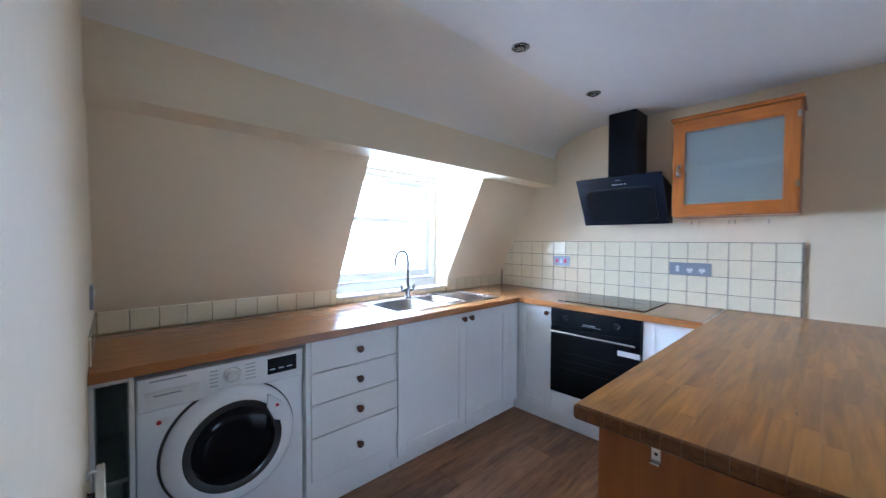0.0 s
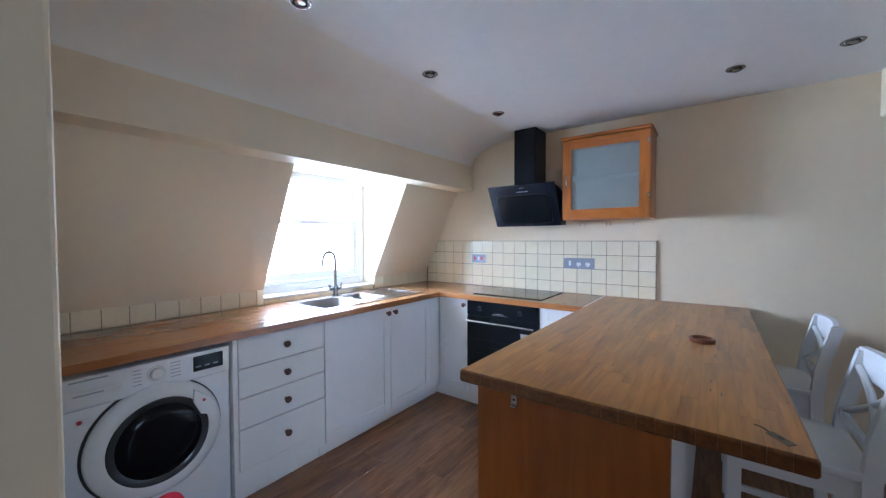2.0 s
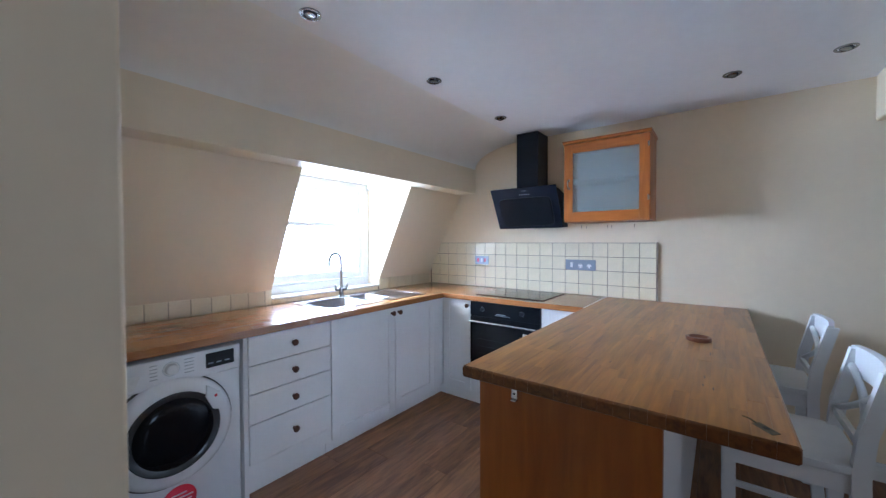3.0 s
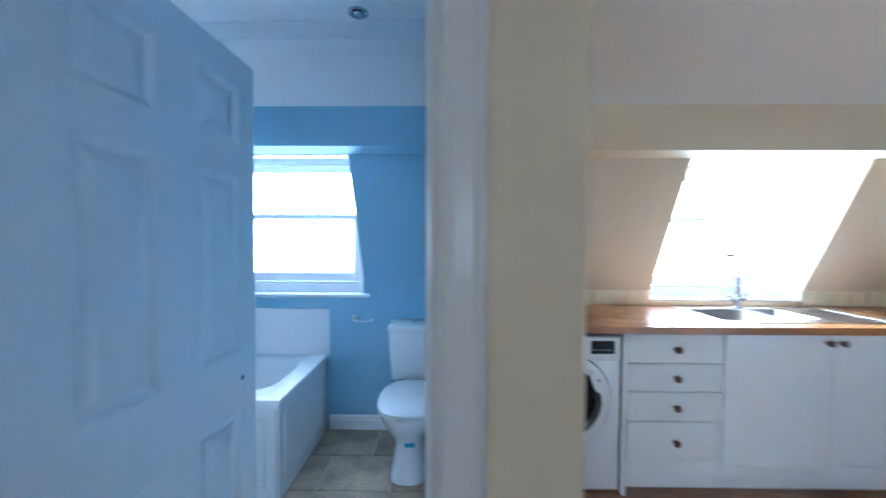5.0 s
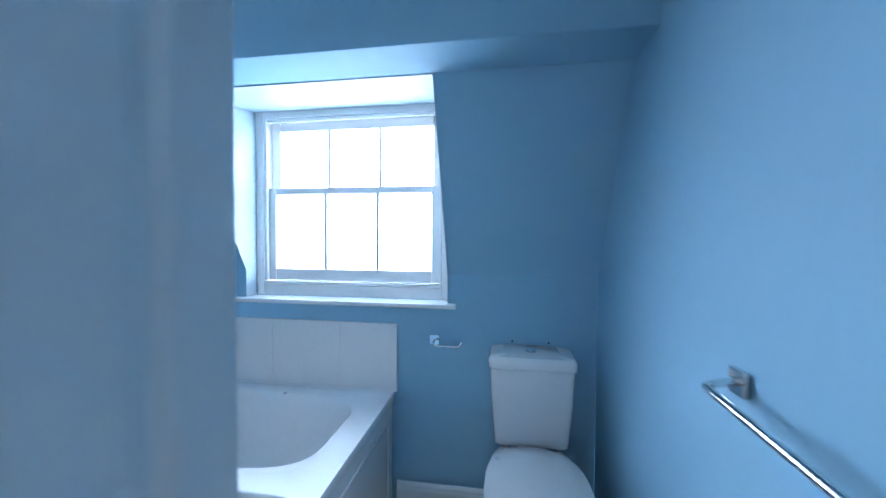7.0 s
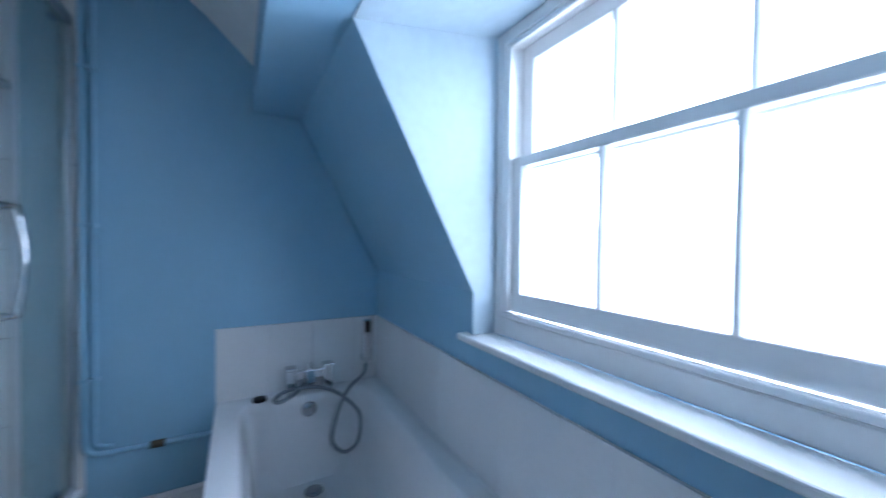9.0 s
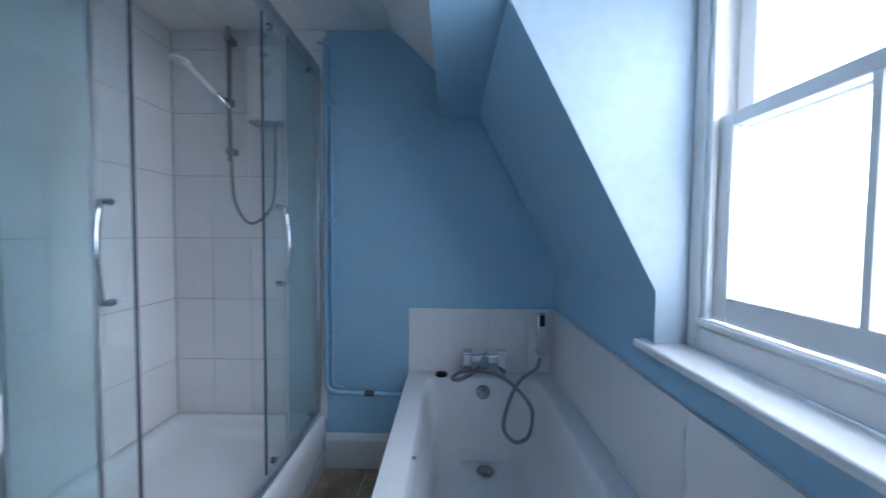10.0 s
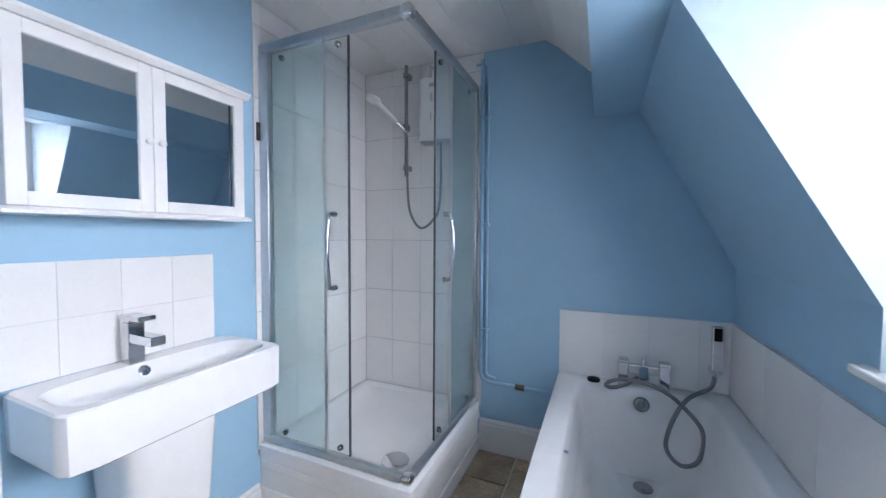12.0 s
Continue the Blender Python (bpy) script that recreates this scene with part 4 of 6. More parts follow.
def stool(cx, cy):
    """White wooden bar stool with a crossed back; it faces the bar (+y)."""
    s = thing("bar_stool", (cx, cy, 0), "white lacquered wooden bar stool with a crossed back", "stool", "stools at the breakfast bar")
    w, d, hs, ht = 0.195, 0.185, 0.625, 0.943
    seat = oval(cx, cy, hs, w, d, 7, 40)
    part("seat", loft([[p + Vector((0, 0, -0.030)) for p in oval(cx, cy, hs, w - 0.004, d - 0.004, 7, 40)], [p + Vector((0, 0, -0.024)) for p in seat], [p + Vector((0, 0, -0.004)) for p in seat], oval(cx, cy, hs, w - 0.006, d - 0.006, 7, 40), oval(cx, cy, hs - 0.006, w * 0.6, d * 0.6, 4, 40)]), STOOL_WHITE, s, smooth=40)
    for sx in (-1, 1):
        part("front_leg", add_loft(bmesh.new(), [[Vector((cx + sx * (w - 0.025) + a * 0.019, cy + d - 0.028 + b * 0.019, z)) for a, b in ((-1, -1), (1, -1), (1, 1), (-1, 1))] for z in (0, hs - 0.03)]), STOOL_WHITE, s)
        rows = []
        for z, back in ((0, 0.035), (0.3, 0.008), (hs - 0.03, 0.0), (hs + 0.1, 0.012), (ht - 0.01, 0.062)):
            rows.append([Vector((cx + sx * (w - 0.022) + a * 0.017, cy - d + 0.016 - back + b * 0.022, z)) for a, b in ((-1, -1), (1, -1), (1, 1), (-1, 1))])
        part("back_leg", loft(rows), STOOL_WHITE, s)
        part("side_rail", box((cx + sx * (w - 0.025) - 0.010, cy - d + 0.02, hs - 0.095), (cx + sx * (w - 0.025) + 0.010, cy + d - 0.03, hs - 0.03), 0.002), STOOL_WHITE, s)
        part("side_stretcher", box((cx + sx * (w - 0.025) - 0.009, cy - d + 0.01, 0.26), (cx + sx * (w - 0.025) + 0.009, cy + d - 0.03, 0.285), 0.002), STOOL_WHITE, s)
    part("front_rail", box((cx - w + 0.03, cy + d - 0.038, hs - 0.095), (cx + w - 0.03, cy + d - 0.018, hs - 0.03), 0.002), STOOL_WHITE, s)
    part("back_rail", box((cx - w + 0.03, cy - d + 0.006, hs - 0.095), (cx + w - 0.03, cy - d + 0.026, hs - 0.03), 0.002), STOOL_WHITE, s)
    part("foot_rest", box((cx - w + 0.03, cy + d - 0.045, 0.17), (cx + w - 0.03, cy + d - 0.012, 0.192), 0.003), STOOL_WHITE, s)

    def back_y(z):
        return cy - d + 0.016 - 0.012 - 0.05 * (z - hs - 0.1) / 0.235
    rings = []
    for k in range(9):
        t = -1 + k / 4
        yy = back_y(0.92) - 0.022 * (1 - t * t)
        rings.append([Vector((cx + t * (w - 0.012), yy + a, z + a * -0.2)) for a, z in ((-0.010, ht - 0.105), (0.010, ht - 0.105), (0.008, ht + 0.003 * (1 - t * t)), (-0.012, ht + 0.003 * (1 - t * t)))])
    part("top_rail", loft(rings), STOOL_WHITE, s, smooth=40)
    for sx in (-1, 1):
        pts = []
        for k in range(7):
            t = k / 6
            z = hs + 0.07 + t * 0.175
            pts.append((cx + sx * (-(w - 0.035) + t * 2 * (w - 0.035)), back_y(z) - 0.018 * math.sin(math.pi * t), z))
        part("cross_slat", add_tube(bmesh.new(), pts, 0.012, 8), STOOL_WHITE, s, smooth=60)
    part("lower_rail", box((cx - w + 0.03, back_y(hs + 0.06) - 0.010, hs + 0.045), (cx + w - 0.03, back_y(hs + 0.06) + 0.008, hs + 0.075), 0.003), STOOL_WHITE, s)
    return s


stool(2.545, -2.760)
stool(1.79, -2.760)

# cooker hood
HC = -1.305
hd = thing("cooker_hood", (2.9, HC, 1.45), "black angled glass cooker hood with a square chimney", "cooker hood")
part("chimney", box((2.765, HC - 0.066, 1.70), (EAST - 0.002, HC + 0.122, CEIL - 0.003), 0.002), BLACK_SATIN, hd)
TOPE, BOTE = Vector((2.63, 0, 1.775)), Vector((2.80, 0, 1.455))
n = Vector((BOTE.z - TOPE.z, 0, -(BOTE.x - TOPE.x))).normalized()
bm = prism([(TOPE.x, TOPE.z), (BOTE.x, BOTE.z), (EAST - 0.002, 1.462), (EAST - 0.002, 1.71), (2.78, 1.76)], 1, HC - 0.24, HC + 0.265)
part("body", bm, BLACK_SATIN, hd)


def slab(c0, c1, y0, y1, out, thick):
    o = n * out
    t = n * thick
    a, b = c0 + o, c1 + o
    return prism([(a.x, a.z), (b.x, b.z), (b.x + t.x, b.z + t.z), (a.x + t.x, a.z + t.z)], 1, y0, y1)


part("glass_front", slab(TOPE, BOTE, HC - 0.268, HC + 0.295, 0.002, 0.006), HOOD_GLASS, hd, "black glass front")
def cover_ring(inset, out):
    """A rounded outline on the sloping front, inset from the cover's edge."""
    mid, half_z = TOPE.lerp(BOTE, 0.58), (BOTE - TOPE) * 0.34
    pts = oval(0, 0, 0, 1, 1, 9, 40)
    return [mid + n * out + Vector((0, HC + 0.012 + p.x * (0.222 - inset), 0)) + half_z * (p.y * (1 - inset / 0.123)) for p in pts]


part("intake_gap", loft([cover_ring(-0.004, 0.008), cover_ring(-0.004, 0.010)]), SMOKE, hd, "thin grey edge round the intake cover")
part("intake_cover", loft([cover_ring(0.0, 0.010), cover_ring(0.0, 0.021), cover_ring(0.003, 0.024)]), BLACK_GLOSS, hd, "raised black glass intake cover")
q = TOPE.lerp(BOTE, 0.16)
for k in range(5):
    part("touch_light", disc(Vector((q.x, HC + 0.04 - k * 0.02, q.z)) + n * 0.008, n, ((0, 0.0035), (0.001, 0.0035)), 10), PAPER, hd, "small white touch mark")
q = TOPE.lerp(BOTE, 0.08)
part("maker_mark", box((q.x - 0.008, HC - 0.02, q.z - 0.004), (q.x - 0.005, HC + 0.02, q.z + 0.002)), GREY_MARK, hd)

# wall cabinet
CY0, CY1, CZ0, CZ1, CXF = -2.190, -1.610, 1.487, 2.075, 2.695
wc = thing("wall_cabinet", (2.85, -1.9, CZ0), "orange wood wall cabinet with a frosted glass door", "wall cabinet")
part("side", box((CXF + 0.022, CY0, CZ0), (EAST - 0.002, CY0 + 0.018, CZ1), 0.001), ORANGE_WOOD, wc)
part("side", box((CXF + 0.022, CY1 - 0.018, CZ0), (EAST - 0.002, CY1, CZ1), 0.001), ORANGE_WOOD, wc)
part("bottom", box((CXF + 0.022, CY0 + 0.018, CZ0), (EAST - 0.002, CY1 - 0.018, CZ0 + 0.018)), ORANGE_WOOD_ACROSS, wc)
part("top", box((CXF + 0.022, CY0 + 0.018, CZ1 - 0.018), (EAST - 0.002, CY1 - 0.018, CZ1)), ORANGE_WOOD_ACROSS, wc)
part("back", box((EAST - 0.012, CY0 + 0.018, CZ0 + 0.018), (EAST - 0.004, CY1 - 0.018, CZ1 - 0.018)), UNIT_WHITE, wc)
part("shelf", box((CXF + 0.05, CY0 + 0.02, 1.80), (EAST - 0.013, CY1 - 0.02, 1.816)), UNIT_WHITE, wc, "pale shelf behind the glass")
part("cornice", prism([(CXF - 0.004, CZ1 + 0.001), (CXF - 0.009, CZ1 + 0.006), (CXF - 0.009, CZ1 + 0.020), (CXF - 0.006, CZ1 + 0.023), (EAST - 0.002, CZ1 + 0.023), (EAST - 0.002, CZ1 + 0.001)], 1, CY0 - 0.008, CY1 + 0.008), ORANGE_WOOD_ACROSS, wc)
wd = part("door_frame", box((CXF, CY0 + 0.002, CZ0 + 0.006), (CXF + 0.020, CY0 + 0.066, CZ1 - 0.004), 0.002), ORANGE_WOOD, wc)
part("stile", box((CXF, CY1 - 0.066, CZ0 + 0.006), (CXF + 0.020, CY1 - 0.002, CZ1 - 0.004), 0.002), ORANGE_WOOD, wd)
part("rail", box((CXF, CY0 + 0.066, CZ0 + 0.006), (CXF + 0.020, CY1 - 0.066, CZ0 + 0.074), 0.002), ORANGE_WOOD_ACROSS, wd)
part("rail", box((CXF, CY0 + 0.066, CZ1 - 0.072), (CXF + 0.020, CY1 - 0.066, CZ1 - 0.004), 0.002), ORANGE_WOOD_ACROSS, wd)
part("frosted_pane", box((CXF + 0.008, CY0 + 0.064, CZ0 + 0.072), (CXF + 0.012, CY1 - 0.064, CZ1 - 0.070)), FROSTED, wd, "frosted grey glass pane")
part("door_handle", tube(bend([(CXF, CY1 - 0.038, 1.735), (CXF - 0.022, CY1 - 0.038, 1.738), (CXF - 0.030, CY1 - 0.038, 1.77), (CXF - 0.022, CY1 - 0.038, 1.80), (CXF, CY1 - 0.038, 1.803)], 0.015), 0.005, 8), STEEL, wd, "antique pewter drop handle", smooth=60)
part("handle_plate", disc((CXF, CY1 - 0.038, 1.74), (-1, 0, 0), ((0, 0.012), (0.003, 0.010), (0.0035, 0.001)), 14), STEEL, wd)
part("handle_plate", disc((CXF, CY1 - 0.038, 1.80), (-1, 0, 0), ((0, 0.012), (0.003, 0.010), (0.0035, 0.001)), 14), STEEL, wd)
for z in (1.62, 1.98):
    part("hinge", box((CXF - 0.002, CY0 + 0.003, z), (CXF + 0.004, CY0 + 0.015, z + 0.035), 0.001), STEEL, wd)
hooks = thing("hook_row", (EAST, -1.9, 1.44), "row of small bare wall hooks under the cabinet", "hooks")
for yy in (-1.66, -1.70, -1.86, -1.89, -2.05):
    part("hook", tube(bend([(EAST - 0.001, yy, 1.470), (EAST - 0.010, yy, 1.462), (EAST - 0.012, yy, 1.450), (EAST - 0.004, yy, 1.446)], 0.006), 0.0022, 6), STEEL, hooks)


def socket(name, y0, y1, z0, z1, label, cells):
    s = thing(name, (EAST - 0.012, (y0 + y1) / 2, (z0 + z1) / 2), label, "socket")
    x = EAST - 0.0125
    part("plate", box((x - 0.007, y1, z0), (x, y0, z1), 0.002), SOCKET_BLUE, s)
    for kind, c in cells:
        if kind == "switch":
            part("switch", box((x - 0.011, c - 0.009, z0 + 0.022), (x - 0.006, c + 0.009, z1 - 0.022), 0.001), PAPER, s)
        elif kind == "red":
            part("rocker", box((x - 0.011, c - 0.009, z0 + 0.024), (x - 0.006, c + 0.009, z1 - 0.022), 0.001), RED, s, "red rocker switch")
        else:
            o = part("outlet", disc((x - 0.0068, c, (z0 + z1) / 2 - 0.008), (-1, 0, 0), ((0, 0.018), (0.001, 0.018)), 20), PAPER, s, "white three pin outlet")
            for dy, dz in ((0, 0.012), (-0.010, -0.008), (0.010, -0.008)):
                part("pin_hole", box((x - 0.0084, c + dy - 0.003, (z0 + z1) / 2 - 0.008 + dz - 0.003), (x - 0.0077, c + dy + 0.003, (z0 + z1) / 2 - 0.008 + dz + 0.003)), BLACK, o)
    return s


socket("cooker_switch", -0.640, -0.790, 1.120, 1.200, "brushed metal cooker switch with red rockers", (("red", -0.675), ("switch", -0.715), ("red", -0.752)))
socket("wall_socket", -1.535, -1.775, 1.105, 1.190, "brushed metal triple socket plate on cream tiles", (("switch", -1.585), ("out", -1.655), ("out", -1.725)))
sw = thing("wall_socket", (partition_x(-0.40), -0.40, 1.11), "brushed metal socket plate on the partition wall", "socket")
xw = partition_x(-0.36)
part("plate", box((xw - 0.003, -0.447, 1.072), (xw + 0.009, -0.360, 1.158), 0.002), SOCKET_BLUE, sw)
part("switch", box((xw + 0.009, -0.412, 1.118), (xw + 0.014, -0.394, 1.138), 0.001), PAPER, sw)
part("outlet", disc((xw + 0.009, -0.403, 1.098), (1, 0, 0), ((0, 0.018), (0.001, 0.018)), 20), PAPER, sw)


def spotlight(x, y, high, tilt):
    s = thing("ceiling_spotlight", (x, y, high), "recessed chrome ceiling spotlight, unlit", "ceiling light", "recessed ceiling spotlights")
    c = Vector((x, y, high))
    part("bezel", disc(c, (0, 0, -1), ((-0.002, 0.043), (0.003, 0.043), (0.006, 0.038), (0.004, 0.032), (-0.001, 0.030)), 28), CHROME_DARK, s, smooth=50)
    part("bulb_holder", disc(c, tilt, ((-0.001, 0.028), (0.004, 0.027), (0.005, 0.022), (0.002, 0.016)), 24), BLACK_SATIN, s, smooth=50)
    part("lamp", disc(c, tilt, ((-0.0, 0.021), (0.006, 0.020), (0.008, 0.012), (0.0085, 0.001)), 20), CHROME_DARK, s, "unlit reflector lamp", smooth=50)
    return s


for x, y, t in ((0.76, -1.262, (0, 0, -1)), (1.53, -1.275, (0.1, 0.1, -1)), (2.31, -1.275, (-0.4, -0.3, -1)), (2.46, -2.61, (-0.4, 0.2, -1)), (2.44, -3.03, (0, 0.2, -1)), (-0.539, -1.039, (0, 0, -1))):
    spotlight(x, y, CEIL if x > 0 else CEIL_B - 0.004, Vector(t).normalized())


def radiator(name, x, side, y0, y1, z0, z1, label, near=0.0):
    """A steel panel radiator on a wall at x, standing off towards side."""
    r = thing(name, (x + side * 0.06, (y0 + y1) / 2, z0), label, "radiator")
    bm = bmesh.new()
    back, xs = 0.068 - near, x + side * (0.085 - near)
    poly = [(x + side * back, y0)]
    nfl = int((y1 - y0 - 0.06) / 0.05)
    for i in range(nfl):
        c = y0 + 0.03 + (y1 - y0 - 0.06) * (i + 0.5) / nfl
        h = (y1 - y0 - 0.06) / nfl / 2
        poly += [(xs, c - h * 0.9), (xs, c - h * 0.35), (xs - side * 0.006, c - h * 0.15), (xs - side * 0.006, c + h * 0.15), (xs, c + h * 0.35), (xs, c + h * 0.9)]
    poly += [(x + side * back, y1)]
    add_prism(bm, poly, 2, z0 + 0.02, z1 - 0.02)
    part("front_panel", bm, WHITE_GLOSS, r)
    lo, hi = sorted((x + side * (back - 0.002), x + side * (back + 0.020)))
    part("top_edge", box((lo, y0, z1 - 0.021), (hi, y1, z1), 0.004), WHITE_GLOSS, r)
    part("bottom_edge", box((lo, y0, z0), (hi, y1, z0 + 0.021), 0.004), WHITE_GLOSS, r)
    inner = x + side * (back - 0.003)
    fins = []
    count = int((y1 - y0 - 0.08) / 0.02)
    for k in range(count):
        c = y0 + 0.04 + 0.02 * k
        fins += [(inner, c), (inner, c + 0.006), (x + side * 0.016, c + 0.008), (x + side * 0.016, c + 0.014)]
    fins += [(x + side * 0.014, y0 + 0.04 + 0.02 * count), (x + side * 0.014, y0 + 0.04)]
    part("convector", prism(fins, 2, z0 + 0.05, z1 - 0.05), FIN_SHADE, r, "folded convector fins, gap shade painted in")
    for yy in (y0 + 0.12, y1 - 0.05):
        part("bracket", tube(bend([(x + side * 0.001, yy, z1 - 0.03), (x + side * 0.02, yy, z1 + 0.004), (inner, yy, z1 + 0.004), (inner, yy, z1 - 0.06)], 0.012), 0.006, 8), WHITE_GLOSS, r, "white hanging bracket", smooth=60)
        part("bracket", box((min(x, inner), yy, z0 + 0.02), (max(x, inner), yy + 0.035, z0 + 0.05), 0.003), WHITE_GLOSS, r)
    for yy, s in ((y0, -1), (y1, 1)):
        part("valve", tube(bend([(x + side * (back + 0.008), yy, z0 + 0.06), (x + side * (back + 0.008), yy + s * 0.045, z0 + 0.06), (x + side * (back + 0.008), yy + s * 0.045, 0.0)], 0.015), 0.009, 10), CHROME, r, smooth=60)
    return r


radiator("radiator", 0.018, 1, -1.55, -0.80, 0.12, 0.655, "white steel panel radiator on the partition wall", 0.035)
radiator("radiator", PART_B, -1, -1.76, -1.115, 0.20, 0.808, "white steel panel radiator under the towel rail", 0.014)

# ---- bathroom ----
BX0, BX1, BY0, RIM = WEST + 0.0112, -1.012, -0.748, 0.53
bath = thing("bath", (-1.86, -0.37, 0), "white acrylic bath with moulded panels", "bath")
cx, cy = (BX0 + BX1) / 2 - 0.01, -0.375


def bath_outline(z, rx, ry, n, sx=0.0, sy=0.0, nl=None):
    return oval(cx + sx, cy + sy, z, rx, ry, n, 64, nl)




def square_ring(z, inset):
    """The bath's outer edge, with as many points as the oval rings."""
    out = []
    hx, hy = (BX1 - BX0) / 2 - inset, (-0.0112 - BY0) / 2 - inset
    mx, my = (BX0 + BX1) / 2, (-0.0112 + BY0) / 2
    for k in range(64):
        a = 2 * math.pi * k / 64
        c, s = math.cos(a), math.sin(a)
        m = max(abs(c), abs(s))
        out.append(Vector((mx + hx * c / m, my + hy * s / m, z)))
    return out


rings = [square_ring(RIM - 0.045, 0.004), square_ring(RIM - 0.003, 0.0), square_ring(RIM, 0.002),
         bath_outline(RIM - 0.001, 0.770, 0.290, 5, -0.015, 0.0, 12), bath_outline(RIM - 0.012, 0.758, 0.280, 5, -0.015, 0, 12),
         bath_outline(RIM - 0.05, 0.748, 0.268, 4.5, -0.018, 0, 12), bath_outline(0.36, 0.715, 0.250, 4.2, -0.035, 0, 11), bath_outline(0.20, 0.660, 0.225, 4, -0.07, 0, 9),
         bath_outline(0.145, 0.610, 0.19, 4, -0.09, 0, 7), bath_outline(0.130, 0.50, 0.13, 3.5, -0.10, 0, 5), bath_outline(0.126, 0.1, 0.03, 2, -0.2, 0)]
part("tub", loft(rings, (False, True)), ACRYLIC, bath, smooth=50)
for x, yy in ((-1.98, -0.648), (-1.52, -0.105)):
    part("grip_stud", disc((x, yy, RIM - 0.002), (0, 0, 1), ((0, 0.009), (0.003, 0.008), (0.0035, 0.001)), 14), CHROME, bath)
part("sealant", box((BX0 + 0.0005, -0.745, RIM - 0.001), (BX0 + 0.006, -0.0175, RIM + 0.006), 0.002), ACRYLIC, bath)
part("sealant", box((BX0 + 0.0005, -0.0175, RIM - 0.001), (-1.013, -0.0115, RIM + 0.006), 0.002), ACRYLIC, bath)
part("end_panel", box((BX1 - 0.022, BY0 + 0.012, 0.0), (BX1 - 0.008, -0.018, RIM - 0.044), 0.002), ACRYLIC, bath)
part("front_panel", box((BX0 + 0.005, BY0 + 0.004, 0.0), (BX1 - 0.022, BY0 + 0.016, RIM - 0.044), 0.002), ACRYLIC, bath)


def moulding(parent, axis, at, out, u0, u1, z0, z1, w=0.018):
    """A raised picture-frame moulding on a flat panel."""
    for k in range(4):
        p, q = [u0, z0], [u1, z1]
        if k == 0:
            q[0] = u0 + w
        elif k == 1:
            p[0] = u1 - w
        elif k == 2:
            p[0], q[0], q[1] = u0 + w, u1 - w, z0 + w
        else:
            p[0], q[0], p[1] = u0 + w, u1 - w, z1 - w
        lo, hi = sorted((at, at + out * 0.009))
        a = (lo, p[0], p[1]) if axis == 0 else (p[0], lo, p[1])
        b = (hi, q[0], q[1]) if axis == 0 else (q[0], hi, q[1])
        part("panel_moulding", box(a, b, 0.003), ACRYLIC, parent)


moulding(bath, 0, BX1 - 0.0075, 1, -0.690, -0.085, 0.07, 0.435)
moulding(bath, 1, BY0 + 0.0035, -1, -2.60, -1.86, 0.07, 0.435)
moulding(bath, 1, BY0 + 0.0035, -1, -1.82, -1.09, 0.07, 0.435)
part("overflow", disc((-2.622, -0.368, 0.466), (1, 0, 0.12), ((0, 0.034), (0.004, 0.034), (0.010, 0.028), (0.012, 0.012), (0.016, 0.011), (0.017, 0.001)), 28), CHROME_DARK, bath, "chrome overflow cover", smooth=45)
part("drain", disc((-2.50, -0.365, 0.148), (0, 0, 1), ((0, 0.040), (0.004, 0.038), (0.005, 0.030), (0.010, 0.027), (0.012, 0.001)), 28), CHROME_DARK, bath, "chrome waste", smooth=45)

bt = thing("bath_tap", (-2.655, -0.36, RIM), "square chrome bath shower mixer with a grey hose", "tap")
for yy in (-0.445, -0.275):
    part("pillar", box((-2.685, yy - 0.021, RIM), (-2.645, yy + 0.021, RIM + 0.116), 0.003), CHROME, bt)
    part("lever", box((-2.688, yy - 0.023, RIM + 0.119), (-2.630, yy + 0.023, RIM + 0.133), 0.003), CHROME, bt)
part("bridge", box((-2.683, -0.424, RIM + 0.070), (-2.645, -0.296, RIM + 0.108), 0.003), CHROME, bt)
part("spout", prism([(-2.6445, RIM + 0.106), (-2.6445, RIM + 0.072), (-2.610, RIM + 0.046), (-2.602, RIM + 0.066)], 1, -0.378, -0.342), CHROME, bt)
part("diverter", tube([(-2.665, -0.36, RIM + 0.105), (-2.665, -0.36, RIM + 0.140)], 0.007, 10), CHROME, bt)
loop = [(-2.66, -0.385, RIM + 0.045), (-2.59, -0.44, RIM + 0.03), (-2.56, -0.50, RIM + 0.018), (-2.60, -0.52, RIM + 0.016), (-2.64, -0.47, RIM + 0.03), (-2.60, -0.38, RIM + 0.05), (-2.58, -0.30, RIM + 0.035), (-2.585, -0.22, RIM - 0.02), (-2.575, -0.14, RIM - 0.12), (-2.55, -0.155, RIM - 0.235), (-2.545, -0.22, RIM - 0.27), (-2.555, -0.275, RIM - 0.21), (-2.57, -0.25, RIM - 0.09), (-2.60, -0.19, RIM + 0.005), (-2.655, -0.10, RIM + 0.045), (-2.680, -0.078, RIM + 0.09)]


def spline(pts, steps=8):
    """A smooth line through points."""
    p = [Vector(v) for v in pts]
    p = [p[0] * 2 - p[1]] + p + [p[-1] * 2 - p[-2]]
    out = []
    for a, b, c, d in zip(p, p[1:], p[2:], p[3:]):
        for k in range(steps):
            t = k / steps
            out.append(0.5 * (2 * b + (c - a) * t + (2 * a - 5 * b + 4 * c - d) * t * t + (3 * b - a - 3 * c + d) * t ** 3))
    return out + [p[-2]]


